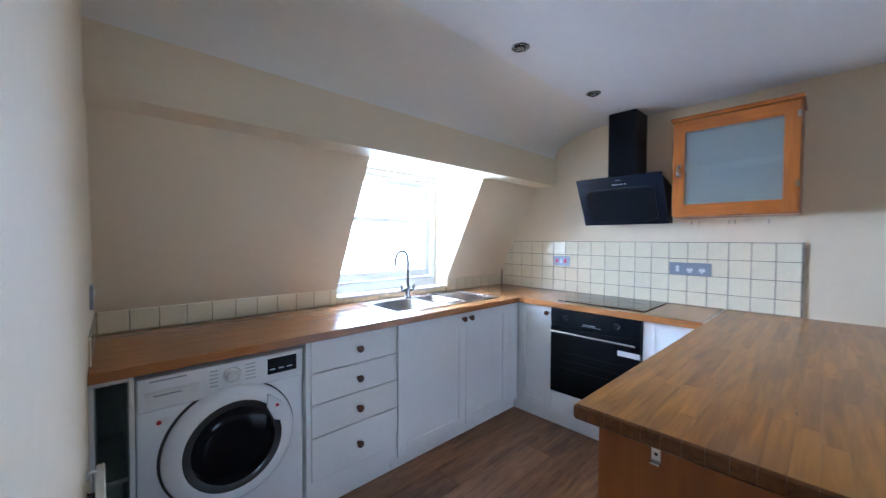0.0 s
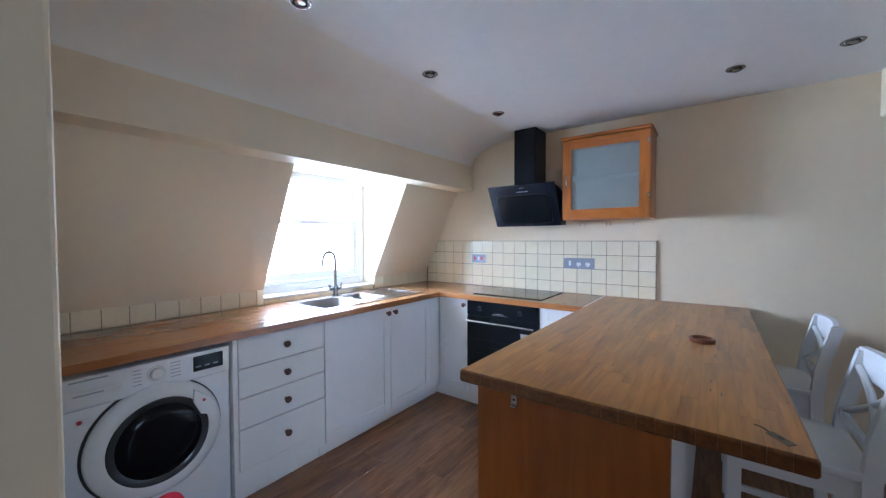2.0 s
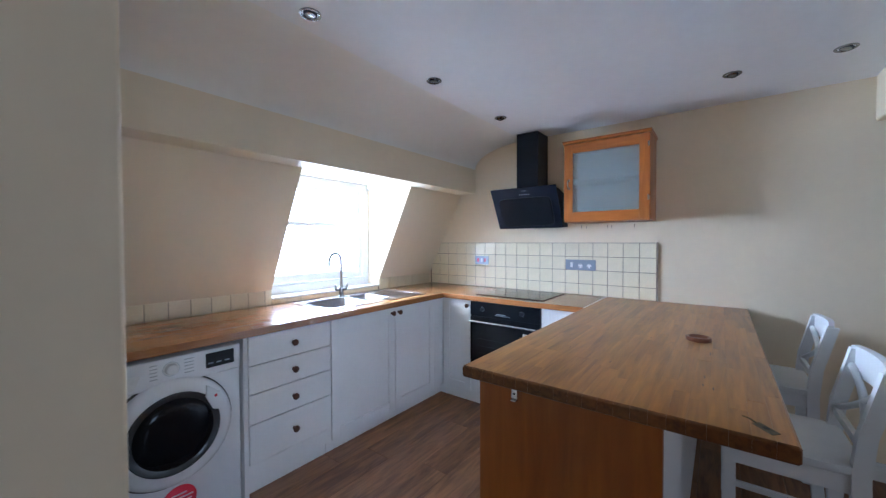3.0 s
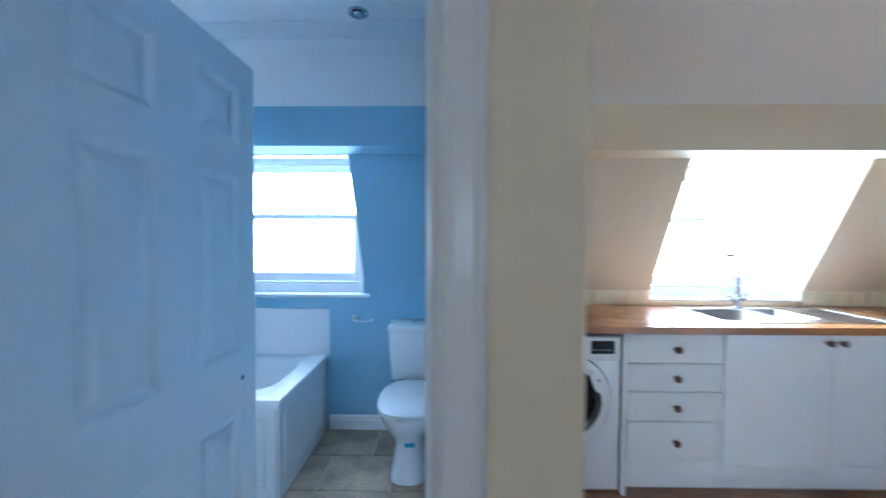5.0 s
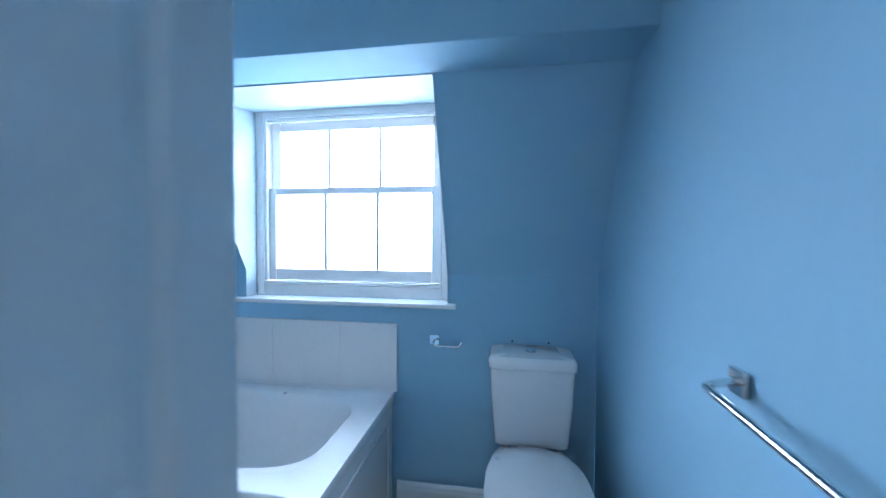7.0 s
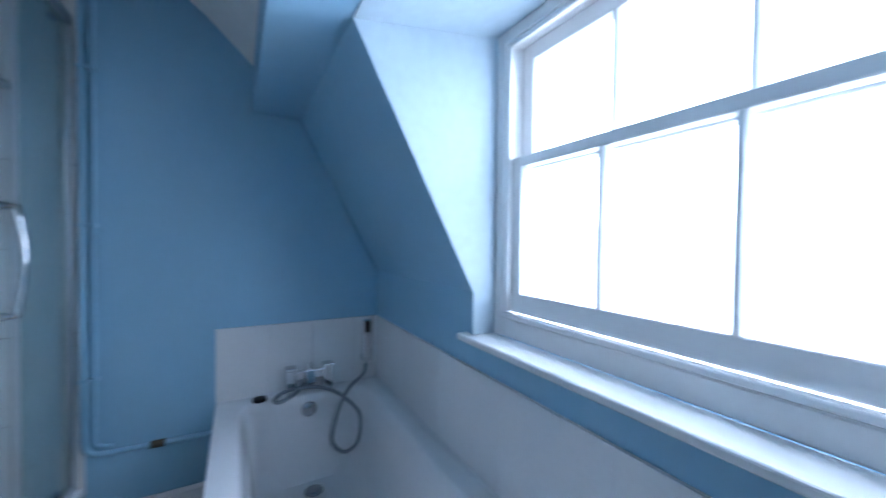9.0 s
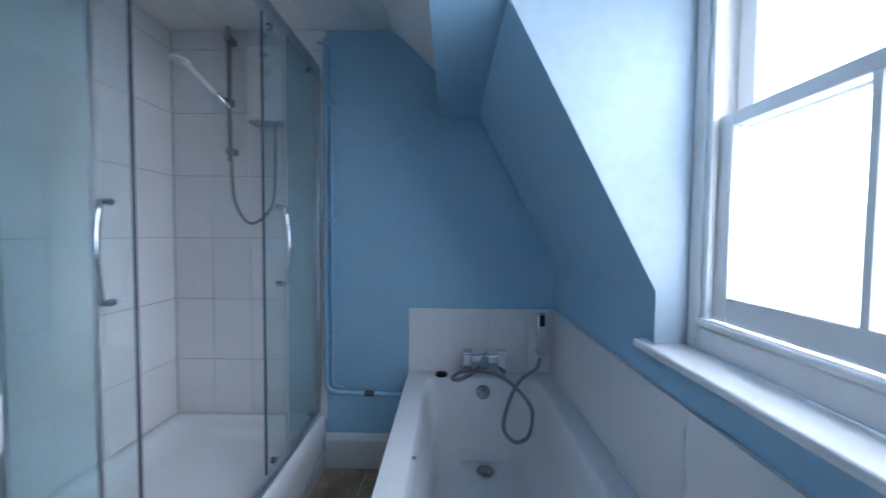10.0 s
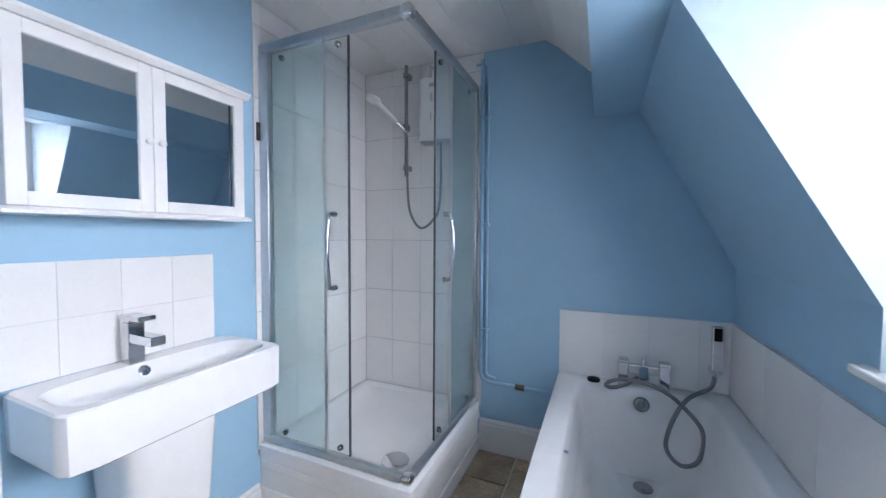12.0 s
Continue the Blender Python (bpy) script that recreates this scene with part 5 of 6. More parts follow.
part("hose", tube(spline(loop), 0.009, 10), HOSE, bt, "grey flexible shower hose", smooth=60)
hs = thing("hand_shower", (-2.69, -0.072, 0.74), "slim square chrome hand shower on its wall holder", "hand shower")
part("handset", box((-2.690, -0.094, 0.652), (-2.668, -0.052, 0.850), 0.005, 3), CHROME, hs)
part("spray_face", box((-2.6675, -0.087, 0.785), (-2.6655, -0.059, 0.842)), BLACK_SATIN, hs)
part("holder", box((WEST + 0.011, -0.094, 0.635), (-2.672, -0.050, 0.66), 0.003), CHROME, hs)
part("hose_end", tube([(-2.680, -0.075, 0.615), (-2.679, -0.072, 0.656)], 0.009, 10), CHROME, hs)
solo("bath_plug", disc((-2.665, -0.575, RIM), (0, 0, 1), ((0, 0.030), (0.005, 0.031), (0.012, 0.028), (0.016, 0.014), (0.017, 0.001)), 24), BLACK_SATIN, (-2.665, -0.575, RIM), "dark bath plug lying on the rim", "plug", smooth=45)

# toilet
TX, TYF = -0.385, -0.70
wcq = thing("toilet", (TX, -0.36, 0), "white ceramic close coupled toilet with its lid down", "toilet")


def pan_ring(z, w, front, back, n=2.3):
    return oval(TX, (front + back) / 2, z, w, abs(front - back) / 2, n, 40)


part("pan", loft([pan_ring(0, 0.118, -0.60, -0.13, 3), pan_ring(0.03, 0.115, -0.595, -0.13, 3), pan_ring(0.10, 0.100, -0.575, -0.13, 2.8), pan_ring(0.18, 0.092, -0.565, -0.12, 2.7), pan_ring(0.24, 0.108, -0.59, -0.10, 2.6), pan_ring(0.31, 0.155, -0.65, -0.09, 2.5), pan_ring(0.365, 0.172, -0.682, -0.09, 2.5), pan_ring(0.395, 0.174, -0.688, -0.09, 2.5)]), CERAMIC, wcq, smooth=60)
part("seat", loft([pan_ring(0.396, 0.174, -0.692, -0.20, 2.5), pan_ring(0.400, 0.178, -0.697, -0.20, 2.5), pan_ring(0.412, 0.178, -0.697, -0.20, 2.5), pan_ring(0.415, 0.174, -0.693, -0.20, 2.5)]), PLASTIC_WHITE, wcq, smooth=50)
part("lid", loft([pan_ring(0.416, 0.175, -0.695, -0.20, 2.6), pan_ring(0.420, 0.179, -0.70, -0.198, 2.6), pan_ring(0.430, 0.178, -0.698, -0.20, 2.6), pan_ring(0.437, 0.165, -0.68, -0.21, 2.5), pan_ring(0.440, 0.12, -0.60, -0.26, 2.4)]), PLASTIC_WHITE, wcq, smooth=50)


def cist(z, w, front, n=9):
    return oval(TX, (front - 0.012) / 2, z, w, abs(front + 0.012) / 2, n, 40)


part("cistern", loft([cist(0.405, 0.135, -0.165), cist(0.42, 0.150, -0.178), cist(0.60, 0.164, -0.190), cist(0.735, 0.170, -0.195)]), CERAMIC, wcq, smooth=50)
part("cistern_lid", loft([cist(0.737, 0.174, -0.199), cist(0.742, 0.177, -0.203), cist(0.772, 0.177, -0.203), cist(0.786, 0.168, -0.194), cist(0.790, 0.12, -0.15)]), CERAMIC, wcq, smooth=50)
part("flush_button", disc((TX, -0.105, 0.789), (0, 0, 1), ((0, 0.024), (0.005, 0.024), (0.006, 0.020), (0.009, 0.018), (0.0095, 0.001)), 24), CHROME, wcq, smooth=40)
part("blue_label", box((TX - 0.015, -0.590, 0.206), (TX + 0.040, -0.572, 0.226), 0.002), material("blue label", (0.06, 0.36, 0.62), 0.4), wcq, "small blue sticker")
for s in (-1, 1):
    part("lid_hinge", tube([(TX + s * 0.075 - 0.02, -0.205, 0.425), (TX + s * 0.075 + 0.02, -0.205, 0.425)], 0.010, 10), CHROME, wcq)
pipe = thing("water_pipe", (-0.19, -0.03, 0.0), "short chrome water pipe beside the toilet", "pipe")
part("pipe", tube(bend([(-0.27, -0.07, 0.11), (-0.19, -0.06, 0.105), (-0.165, -0.06, 0.10), (-0.165, -0.06, 0.0)], 0.03), 0.008, 10), CHROME, pipe, smooth=60)
part("valve", tube([(-0.225, -0.064, 0.107), (-0.195, -0.061, 0.106)], 0.013, 10), CHROME, pipe)
rh = thing("toilet_roll_holder", (-0.81, 0, 0.79), "bare chrome toilet roll holder on the blue wall", "roll holder")
part("plate", box((-0.840, -0.012, 0.770), (-0.795, -0.0005, 0.815), 0.002), CHROME, rh)
part("arm", tube(bend([(-0.818, -0.010, 0.792), (-0.818, -0.055, 0.788), (-0.800, -0.062, 0.778), (-0.700, -0.062, 0.778), (-0.685, -0.058, 0.800)], 0.012), 0.005, 8), CHROME, rh, smooth=60)
for x in (-0.46, -0.30):
    solo("wall_screw", disc((x, 0, 0.80), (0, -1, 0), ((0, 0.005), (0.004, 0.004), (0.0045, 0.001)), 10), BLACK, (x, 0, 0.80), "small dark screw head in the blue wall", "screw")

tr = thing("towel_rail", (PART_B - 0.03, -1.23, 1.0), "chrome towel rail on square plates", "towel rail")
for yy, z in ((-0.975, 1.016), (-1.490, 0.990)):
    part("plate", box((PART_B - 0.012, yy - 0.022, z - 0.023), (PART_B - 0.0005, yy + 0.022, z + 0.023), 0.003), CHROME, tr)
part("bar", tube(bend([(PART_B - 0.010, -0.975, 1.018), (PART_B - 0.068, -0.985, 1.010), (PART_B - 0.068, -1.480, 0.983), (PART_B - 0.010, -1.490, 0.991)], 0.02), 0.0075, 12), CHROME, tr, smooth=60)
wb = thing("wall_box", (PART_B, -1.40, 1.74), "slim grey box fixed high on the wall", "wall box")
part("cover", box((PART_B - 0.022, -1.410, 1.752), (PART_B - 0.0005, -1.370, 1.900), 0.004), GREY_MARK, wb)

# basin
SX0, SX1, SYF = -1.742, -1.122, -1.650
bs = thing("basin", (-1.43, -1.80, 0), "white rectangular ceramic basin on a pedestal", "basin")


def basin_ring(z, inset):
    mx, my = (SX0 + SX1) / 2, (DOOR_IN + SYF) / 2
    hx, hy, out = (SX1 - SX0) / 2 - inset, (SYF - DOOR_IN) / 2 - 0.0005 - inset, []
    for p in oval(0, 0, 0, 1, 1, 2, 56):
        q = Vector((p.x, p.y)) / max(abs(p.x), abs(p.y))
        over = max(0.0, abs(q.x * q.y) - 0.8) * 0.06
        out.append(Vector((mx + q.x * (hx - over), my + q.y * (hy - over), z)))
    return out


def bowl(z, rx, ry, n=4.0):
    return oval(-1.432, -1.790, z, rx, ry, n, 56)


part("body", loft([basin_ring(0.678, 0.012), basin_ring(0.686, 0.002), basin_ring(0.827, 0.0), basin_ring(0.8325, 0.006),
                   bowl(0.832, 0.286, 0.118), bowl(0.824, 0.277, 0.110), bowl(0.80, 0.255, 0.096), bowl(0.770, 0.20, 0.075, 3), bowl(0.757, 0.09, 0.045, 2.5), bowl(0.755, 0.02, 0.015, 2)]), CERAMIC, bs, smooth=35)
part("pedestal", loft([oval(-1.405, -1.84, z, w, d, 5, 40) for z, w, d in ((0, 0.125, 0.13), (0.03, 0.12, 0.125), (0.30, 0.112, 0.115), (0.60, 0.128, 0.135), (0.680, 0.135, 0.14))]), CERAMIC, bs, smooth=50)
part("overflow", disc((-1.405, -1.893, 0.808), (0, 1, 0.55), ((-0.004, 0.017), (0.004, 0.017), (0.005, 0.013), (0.006, 0.001)), 20), CHROME, bs, smooth=40)
btap = thing("basin_tap", (-1.397, -1.933, 0.832), "square chrome basin mixer tap", "tap")
part("body", box((-1.420, -1.958, 0.832), (-1.374, -1.911, 0.965), 0.003), CHROME, btap)
part("spout", box((-1.418, -1.913, 0.903), (-1.376, -1.796, 0.932), 0.003), CHROME, btap)
part("lever", box((-1.422, -1.960, 0.974), (-1.372, -1.852, 0.990), 0.003), CHROME, btap)
part("lever_neck", box((-1.416, -1.953, 0.964), (-1.378, -1.916, 0.975)), CHROME, btap)

# mirrored cabinet
mc = thing("mirror_cabinet", (-1.42, -1.90, 1.30), "white bathroom cabinet with two mirror doors", "cabinet")
MX0, MX1, MZ0, MZ1, MY = -1.735, -1.105, 1.313, 1.768, -1.838
part("body", box((MX0 + 0.004, DOOR_IN + 0.0005, MZ0), (MX1 - 0.004, MY - 0.018, MZ1)), UNIT_WHITE, mc)
part("cornice", prism([(DOOR_IN + 0.0005, MZ1), (MY + 0.006, MZ1), (MY + 0.022, MZ1 + 0.012), (MY + 0.022, MZ1 + 0.022), (DOOR_IN + 0.0005, MZ1 + 0.022)], 0, MX0 - 0.015, MX1 + 0.015), UNIT_WHITE, mc)
part("base_moulding", prism([(DOOR_IN + 0.0005, MZ0), (MY + 0.006, MZ0), (MY + 0.020, MZ0 - 0.008), (MY + 0.020, MZ0 - 0.016), (DOOR_IN + 0.0005, MZ0 - 0.016)], 0, MX0 - 0.012, MX1 + 0.012), UNIT_WHITE, mc)
mid = (MX0 + MX1) / 2
for a, b, k in ((MX0 + 0.002, mid - 0.001, mid - 0.018), (mid + 0.001, MX1 - 0.002, mid + 0.018)):
    bm = box((a, MY - 0.018, MZ0 + 0.002), (a + 0.036, MY, MZ1 - 0.002), 0.002)
    add_box(bm, (b - 0.036, MY - 0.018, MZ0 + 0.002), (b, MY, MZ1 - 0.002), 0.002)
    add_box(bm, (a + 0.036, MY - 0.018, MZ0 + 0.002), (b - 0.036, MY, MZ0 + 0.038), 0.002)
    add_box(bm, (a + 0.036, MY - 0.018, MZ1 - 0.038), (b - 0.036, MY, MZ1 - 0.002), 0.002)
    d = part("door", bm, UNIT_WHITE, mc)
    part("mirror", box((a + 0.035, MY - 0.016, MZ0 + 0.037), (b - 0.035, MY - 0.007, MZ1 - 0.037)), MIRROR, d, "mirror glass")
    part("knob", disc((k, MY, 1.53), (0, 1, 0), ((0, 0.006), (0.010, 0.006), (0.013, 0.010), (0.020, 0.010), (0.023, 0.006), (0.0235, 0.001)), 16), UNIT_WHITE, d, smooth=50)

# shower
SC = Vector((-1.930, -1.220, 0))
sh = thing("shower_enclosure", (-2.28, -1.56, 0.29), "silver framed corner shower enclosure with sliding glass doors, open", "shower")
Z0, Z1 = 0.290, 2.090
FXI, FYI = WEST + 0.012, DOOR_IN + 0.012
for p in ("top_rail", "bottom_rail"):
    z, h = (Z1 - 0.045, 0.045) if p == "top_rail" else (Z0, 0.032)
    part(p, box((SC.x - 0.018, FYI, z), (SC.x + 0.018, SC.y - 0.02, z + h), 0.010, 3), ALU, sh, smooth=50)
    part(p, box((FXI, SC.y - 0.018, z), (SC.x - 0.02, SC.y + 0.018, z + h), 0.010, 3), ALU, sh, smooth=50)
    part("corner_joint", box((SC.x - 0.026, SC.y - 0.026, z - 0.003), (SC.x + 0.022, SC.y + 0.022, z + h + 0.004), 0.015, 4), CHROME, sh, "chrome corner joint", smooth=50)
part("wall_post", box((SC.x - 0.016, FYI, Z0 + 0.03), (SC.x + 0.016, FYI + 0.052, Z1 - 0.045), 0.004), ALU, sh)
part("wall_post", box((FXI, SC.y - 0.016, Z0 + 0.03), (FXI + 0.034, SC.y + 0.016, Z1 - 0.045), 0.004), ALU, sh)
for name, a, b, mat in (("fixed_pane", (SC.x + 0.002, FYI + 0.03, Z0 + 0.03), (SC.x + 0.008, -1.610, Z1 - 0.045), SHOWER_GLASS), ("fixed_pane", (FXI + 0.03, SC.y + 0.002, Z0 + 0.03), (-2.340, SC.y + 0.008, Z1 - 0.045), SHOWER_GLASS)):
    p = part(name, box(a, b), mat, sh, "faintly frosted greenish glass")
    p.visible_shadow = False
part("pane_edge", box((SC.x - 0.002, -1.611, Z0 + 0.03), (SC.x + 0.012, -1.606, Z1 - 0.045), 0.001), ALU, sh)
part("pane_edge", box((-2.341, SC.y - 0.002, Z0 + 0.03), (-2.336, SC.y + 0.012, Z1 - 0.045), 0.001), ALU, sh)
ds = []
for a, b in (((SC.x - 0.012, FYI + 0.06, Z0 + 0.034), (SC.x - 0.006, -1.500, Z1 - 0.048)), ((-2.70, SC.y - 0.012, Z0 + 0.034), (-2.190, SC.y - 0.006, Z1 - 0.048))):
    d = part("sliding_door", box(a, b), SHOWER_CLEAR, sh, "clear sliding glass door, slid open")
    d.visible_shadow = False
    ds.append(d)
part("door_strip", box((SC.x - 0.012, -1.500, Z0 + 0.034), (SC.x - 0.005, -1.4925, Z1 - 0.048)), STRIP, ds[0], "dark magnetic door strip")
part("door_strip", box((-2.190, SC.y - 0.012, Z0 + 0.034), (-2.1825, SC.y - 0.005, Z1 - 0.048)), STRIP, ds[1], "dark magnetic door strip")


def bow(d, p0, p1, out):
    p0, p1, out = Vector(p0), Vector(p1), Vector(out)
    part("handle", tube([p0, p0 + out * 0.6] + [p0.lerp(p1, k / 10) + out * (0.75 + 0.35 * math.sin(math.pi * k / 10)) for k in range(0, 11)] + [p1 + out * 0.6, p1], 0.0085, 10), CHROME, d, "bowed chrome handle", smooth=60)
    for p in (p0, p1):
        part("handle_boss", disc(p, out, ((-0.004, 0.012), (0.012, 0.012), (0.014, 0.009)), 14), CHROME, d)


bow(ds[0], (SC.x - 0.006, -1.568, 1.331), (SC.x - 0.006, -1.568, 1.026), (0.045, 0, 0))
bow(ds[1], (-2.285, SC.y - 0.006, 1.344), (-2.285, SC.y - 0.006, 1.040), (0, 0.045, 0))
for d, pts in ((ds[0], [(SC.x - 0.004, y, z) for y in (-1.545, -1.85) for z in (Z0 + 0.06, Z1 - 0.075)]), (ds[1], [(x, SC.y - 0.004, z) for x in (-2.235, -2.60) for z in (Z0 + 0.06, Z1 - 0.075)])):
    ax = (1, 0, 0) if d is ds[0] else (0, 1, 0)
    for p in pts:
        part("roller", disc(p, ax, ((-0.010, 0.012), (0.004, 0.012), (0.009, 0.009), (0.011, 0.004)), 18), CHROME_DARK, d, "dark chrome door roller", smooth=50)

ty = thing("shower_tray", (-2.28, -1.56, 0), "white raised shower tray with a chrome waste", "shower tray")
TX1, TY1 = SC.x + 0.035, SC.y + 0.035
part("riser", box((WEST + 0.001, DOOR_IN + 0.001, 0), (TX1 - 0.012, TY1 - 0.012, 0.215), 0.003), WHITE_GLOSS, ty, "white boxed riser panel")
for z0, z1, out in ((0.178, 0.2145, 0.0), (0.0, 0.085, 0.002)):
    part("riser_trim", box((WEST + 0.002, TY1 - 0.0118, z0), (TX1 - 0.012 + 0.010 + out, TY1 - 0.002 + out, z1), 0.003), WHITE_GLOSS, ty, "white moulded trim strip")
    part("riser_trim", box((TX1 - 0.0118, DOOR_IN + 0.018, z0), (TX1 - 0.002 + out, TY1 - 0.0119, z1), 0.003), WHITE_GLOSS, ty, "white moulded trim strip")
mx, my = (WEST + TX1) / 2, (DOOR_IN + TY1) / 2
hx, hy = (TX1 - WEST) / 2 - 0.001, (TY1 - DOOR_IN) / 2 - 0.001


def tray_ring(z, inset, n):
    return oval(mx, my, z, hx - inset, hy - inset, n, 48)


part("tray", loft([tray_ring(0.2155, 0.0, 60), tray_ring(0.282, 0.0, 60), tray_ring(0.288, 0.006, 60), tray_ring(0.288, 0.060, 14), tray_ring(0.275, 0.075, 12), tray_ring(0.248, 0.10, 9), tray_ring(0.242, 0.2, 5), tray_ring(0.240, 0.34, 3)]), ACRYLIC, ty, smooth=45)
part("waste", disc((-2.09, -1.37, 0.248), (0, 0, 1), ((-0.004, 0.062), (0.006, 0.060), (0.012, 0.045), (0.013, 0.001)), 28), CHROME, ty, "round chrome waste cover", smooth=45)

su = thing("electric_shower", (WEST + 0.05, -1.46, 1.95), "white electric shower unit on white tiles", "shower unit")
part("case", box((WEST + 0.013, -1.540, 1.795), (WEST + 0.098, -1.350, 2.150), 0.010, 3), PLASTIC_WHITE, su, smooth=45)
for z in (2.03, 1.92):
    part("dial", disc((WEST + 0.098, -1.455, z), (1, 0, 0), ((0, 0.030), (0.004, 0.030), (0.006, 0.024), (0.018, 0.022), (0.019, 0.001)), 24), PLASTIC_WHITE, su, smooth=40)
    part("pointer", box((WEST + 0.1165, -1.458, z - 0.022), (WEST + 0.121, -1.452, z + 0.022), 0.001), GREY_MARK, su)
# No cover here: a grey strip paints the shade along the case's lower edge.
part("base_cover", box((WEST + 0.014, -1.536, 1.782), (WEST + 0.092, -1.354, 1.7955), 0.003), GREY_MARK, su, "grey strip painted as the shaded lower edge")
part("button", box((WEST + 0.097, -1.475, 2.095), (WEST + 0.101, -1.435, 2.115), 0.001), GREY_MARK, su)
part("inlet_pipe", tube(bend([(WEST + 0.05, -1.49, 2.150), (WEST + 0.05, -1.49, 2.235), (WEST + 0.014, -1.49, 2.235)], 0.03), 0.009, 10), CHROME, su, smooth=60)
sr = thing("shower_riser_rail", (WEST + 0.05, -1.645, 1.5), "grey chrome riser rail with a white shower head", "shower rail")
RX = WEST + 0.062
part("rail", tube([(RX, -1.645, 1.60), (RX, -1.645, 2.258)], 0.011, 12), CHROME_DARK, sr, smooth=60)
for z in (1.65, 2.20):
    part("rail_bracket", box((WEST + 0.012, -1.660, z - 0.016), (RX + 0.014, -1.630, z + 0.016), 0.004), CHROME_DARK, sr)
part("slider", box((RX - 0.018, -1.665, 1.868), (RX + 0.026, -1.625, 1.908), 0.006), CHROME_DARK, sr)
hp, hq = Vector((RX + 0.03, -1.65, 1.88)), Vector((RX + 0.16, -1.758, 2.015))
part("handset_cone", tube([hp - Vector((0.02, -0.012, 0.02)), hp, hp.lerp(hq, 0.25)], 0.013, 12), CHROME, sr, smooth=60)
part("handset", tube([hp.lerp(hq, 0.2), hp.lerp(hq, 0.8), hq], 0.012, 12, (0.012, 0.013, 0.02)), PLASTIC_WHITE, sr, "white shower handset", smooth=60)
part("shower_head", disc(hq + Vector((0.005, -0.004, 0.02)), (0.25, -0.15, -1), ((0, 0.016), (0.008, 0.038), (0.018, 0.043), (0.025, 0.040), (0.026, 0.001)), 28), PLASTIC_WHITE, sr, "round white shower head", smooth=45)
part("hose", tube(spline([hp - Vector((0.01, -0.008, 0.02)), (RX + 0.03, -1.622, 1.80), (RX + 0.03, -1.618, 1.52), (RX + 0.03, -1.600, 1.38), (RX + 0.03, -1.535, 1.29), (RX + 0.03, -1.455, 1.33), (RX + 0.01, -1.42, 1.45), (RX - 0.005, -1.42, 1.82)]), 0.0075, 10), HOSE, sr, "grey flexible shower hose", smooth=60)

pp = thing("pipe_run", (WEST, -1.16, 0.4), "blue painted water pipes running down the wall", "pipe")
PX = WEST + 0.024
part("pipe", tube(bend([(PX, -1.178, 2.225), (PX, -1.178, 0.412), (PX, -0.750, 0.406)], 0.06), 0.011, 10), BLUE_PIPE, pp, smooth=60)
part("pipe", tube(bend([(PX, -1.215, 2.200), (PX, -1.146, 2.200), (PX, -1.146, 0.445), (PX, -1.09, 0.438)], 0.04), 0.008, 10), BLUE_PIPE, pp, smooth=60)
part("pipe_joint", tube([(PX, -0.975, 0.409), (PX, -0.925, 0.408)], 0.015, 10), DULL_PLATE, pp, "bare metal pipe joint")
for z in (0.7, 1.3, 1.9):
    part("pipe_clip", box((WEST + 0.0005, -1.192, z), (PX + 0.008, -1.136, z + 0.014), 0.002), BLUE_PIPE, pp)
bxq = thing("wall_catch", (-1.908, DOOR_IN + 0.006, 1.68), "small black catch on the shower wall edge", "catch")
part("catch", box((-1.915, DOOR_IN + 0.0125, 1.665), (-1.900, DOOR_IN + 0.024, 1.745), 0.002), BLACK, bxq)

# ---- pieces of floors and walls ----


def piece_mesh(name, size, mat, bevel=0.0015):
    bm = box((-size[0] / 2, -size[1] / 2, -size[2] / 2), (size[0] / 2, size[1] / 2, size[2] / 2))
    if bevel:
        bmesh.ops.bevel(bm, geom=list(bm.edges), offset=bevel, segments=1, affect="EDGES")
    me = bpy.data.meshes.new(name)
    bm.to_mesh(me)
    bm.free()
    me.materials.append(mat)
    return me


def lay(name, me, p, parent, turn=0.0):
    ob = new(name, me)
    ob.parent = parent
    ob.location = Vector(p) - PLACE.get(parent, Vector((0, 0, 0)))
    ob.rotation_euler = (0, 0, turn)
    return ob


# oak planks along x
rng = random.Random(7)
pw, pl = 0.192, 1.22
planks = {}
row, y = 0, -0.56
while y > BACK:
    x = HALL_W - rng.uniform(0, pl)
    while x < EAST:
        a, b = max(x, HALL_W), min(x + pl, EAST)
        y1, y0 = y, max(y - pw, BACK)
        if y0 > DOOR_OUT - 0.02:
            a = max(a, 0.0)
        elif y1 > DOOR_OUT:
            a = max(a, 0.0)
        if b - a > 0.05:
            key = (round(b - a, 3), round(y1 - y0, 3))
            if key not in planks:
                planks[key] = piece_mesh("plank", (b - a - 0.0012, y1 - y0 - 0.0012, 0.012), PLANK, 0.0012)
            lay("plank", planks[key], ((a + b) / 2, (y0 + y1) / 2, -0.006), FLOOR)
        x += pl
    y -= pw
lay("threshold", piece_mesh("threshold", (0.72, 0.16, 0.014), PLANK, 0.003), ((DOOR_L + DOOR_R) / 2, (DOOR_IN + DOOR_OUT) / 2, -0.004), FLOOR)
lay("plank", piece_mesh("plank_strip", (1.86, 0.115, 0.012), PLANK, 0.001), (-1.0, -2.163, -0.0062), FLOOR)

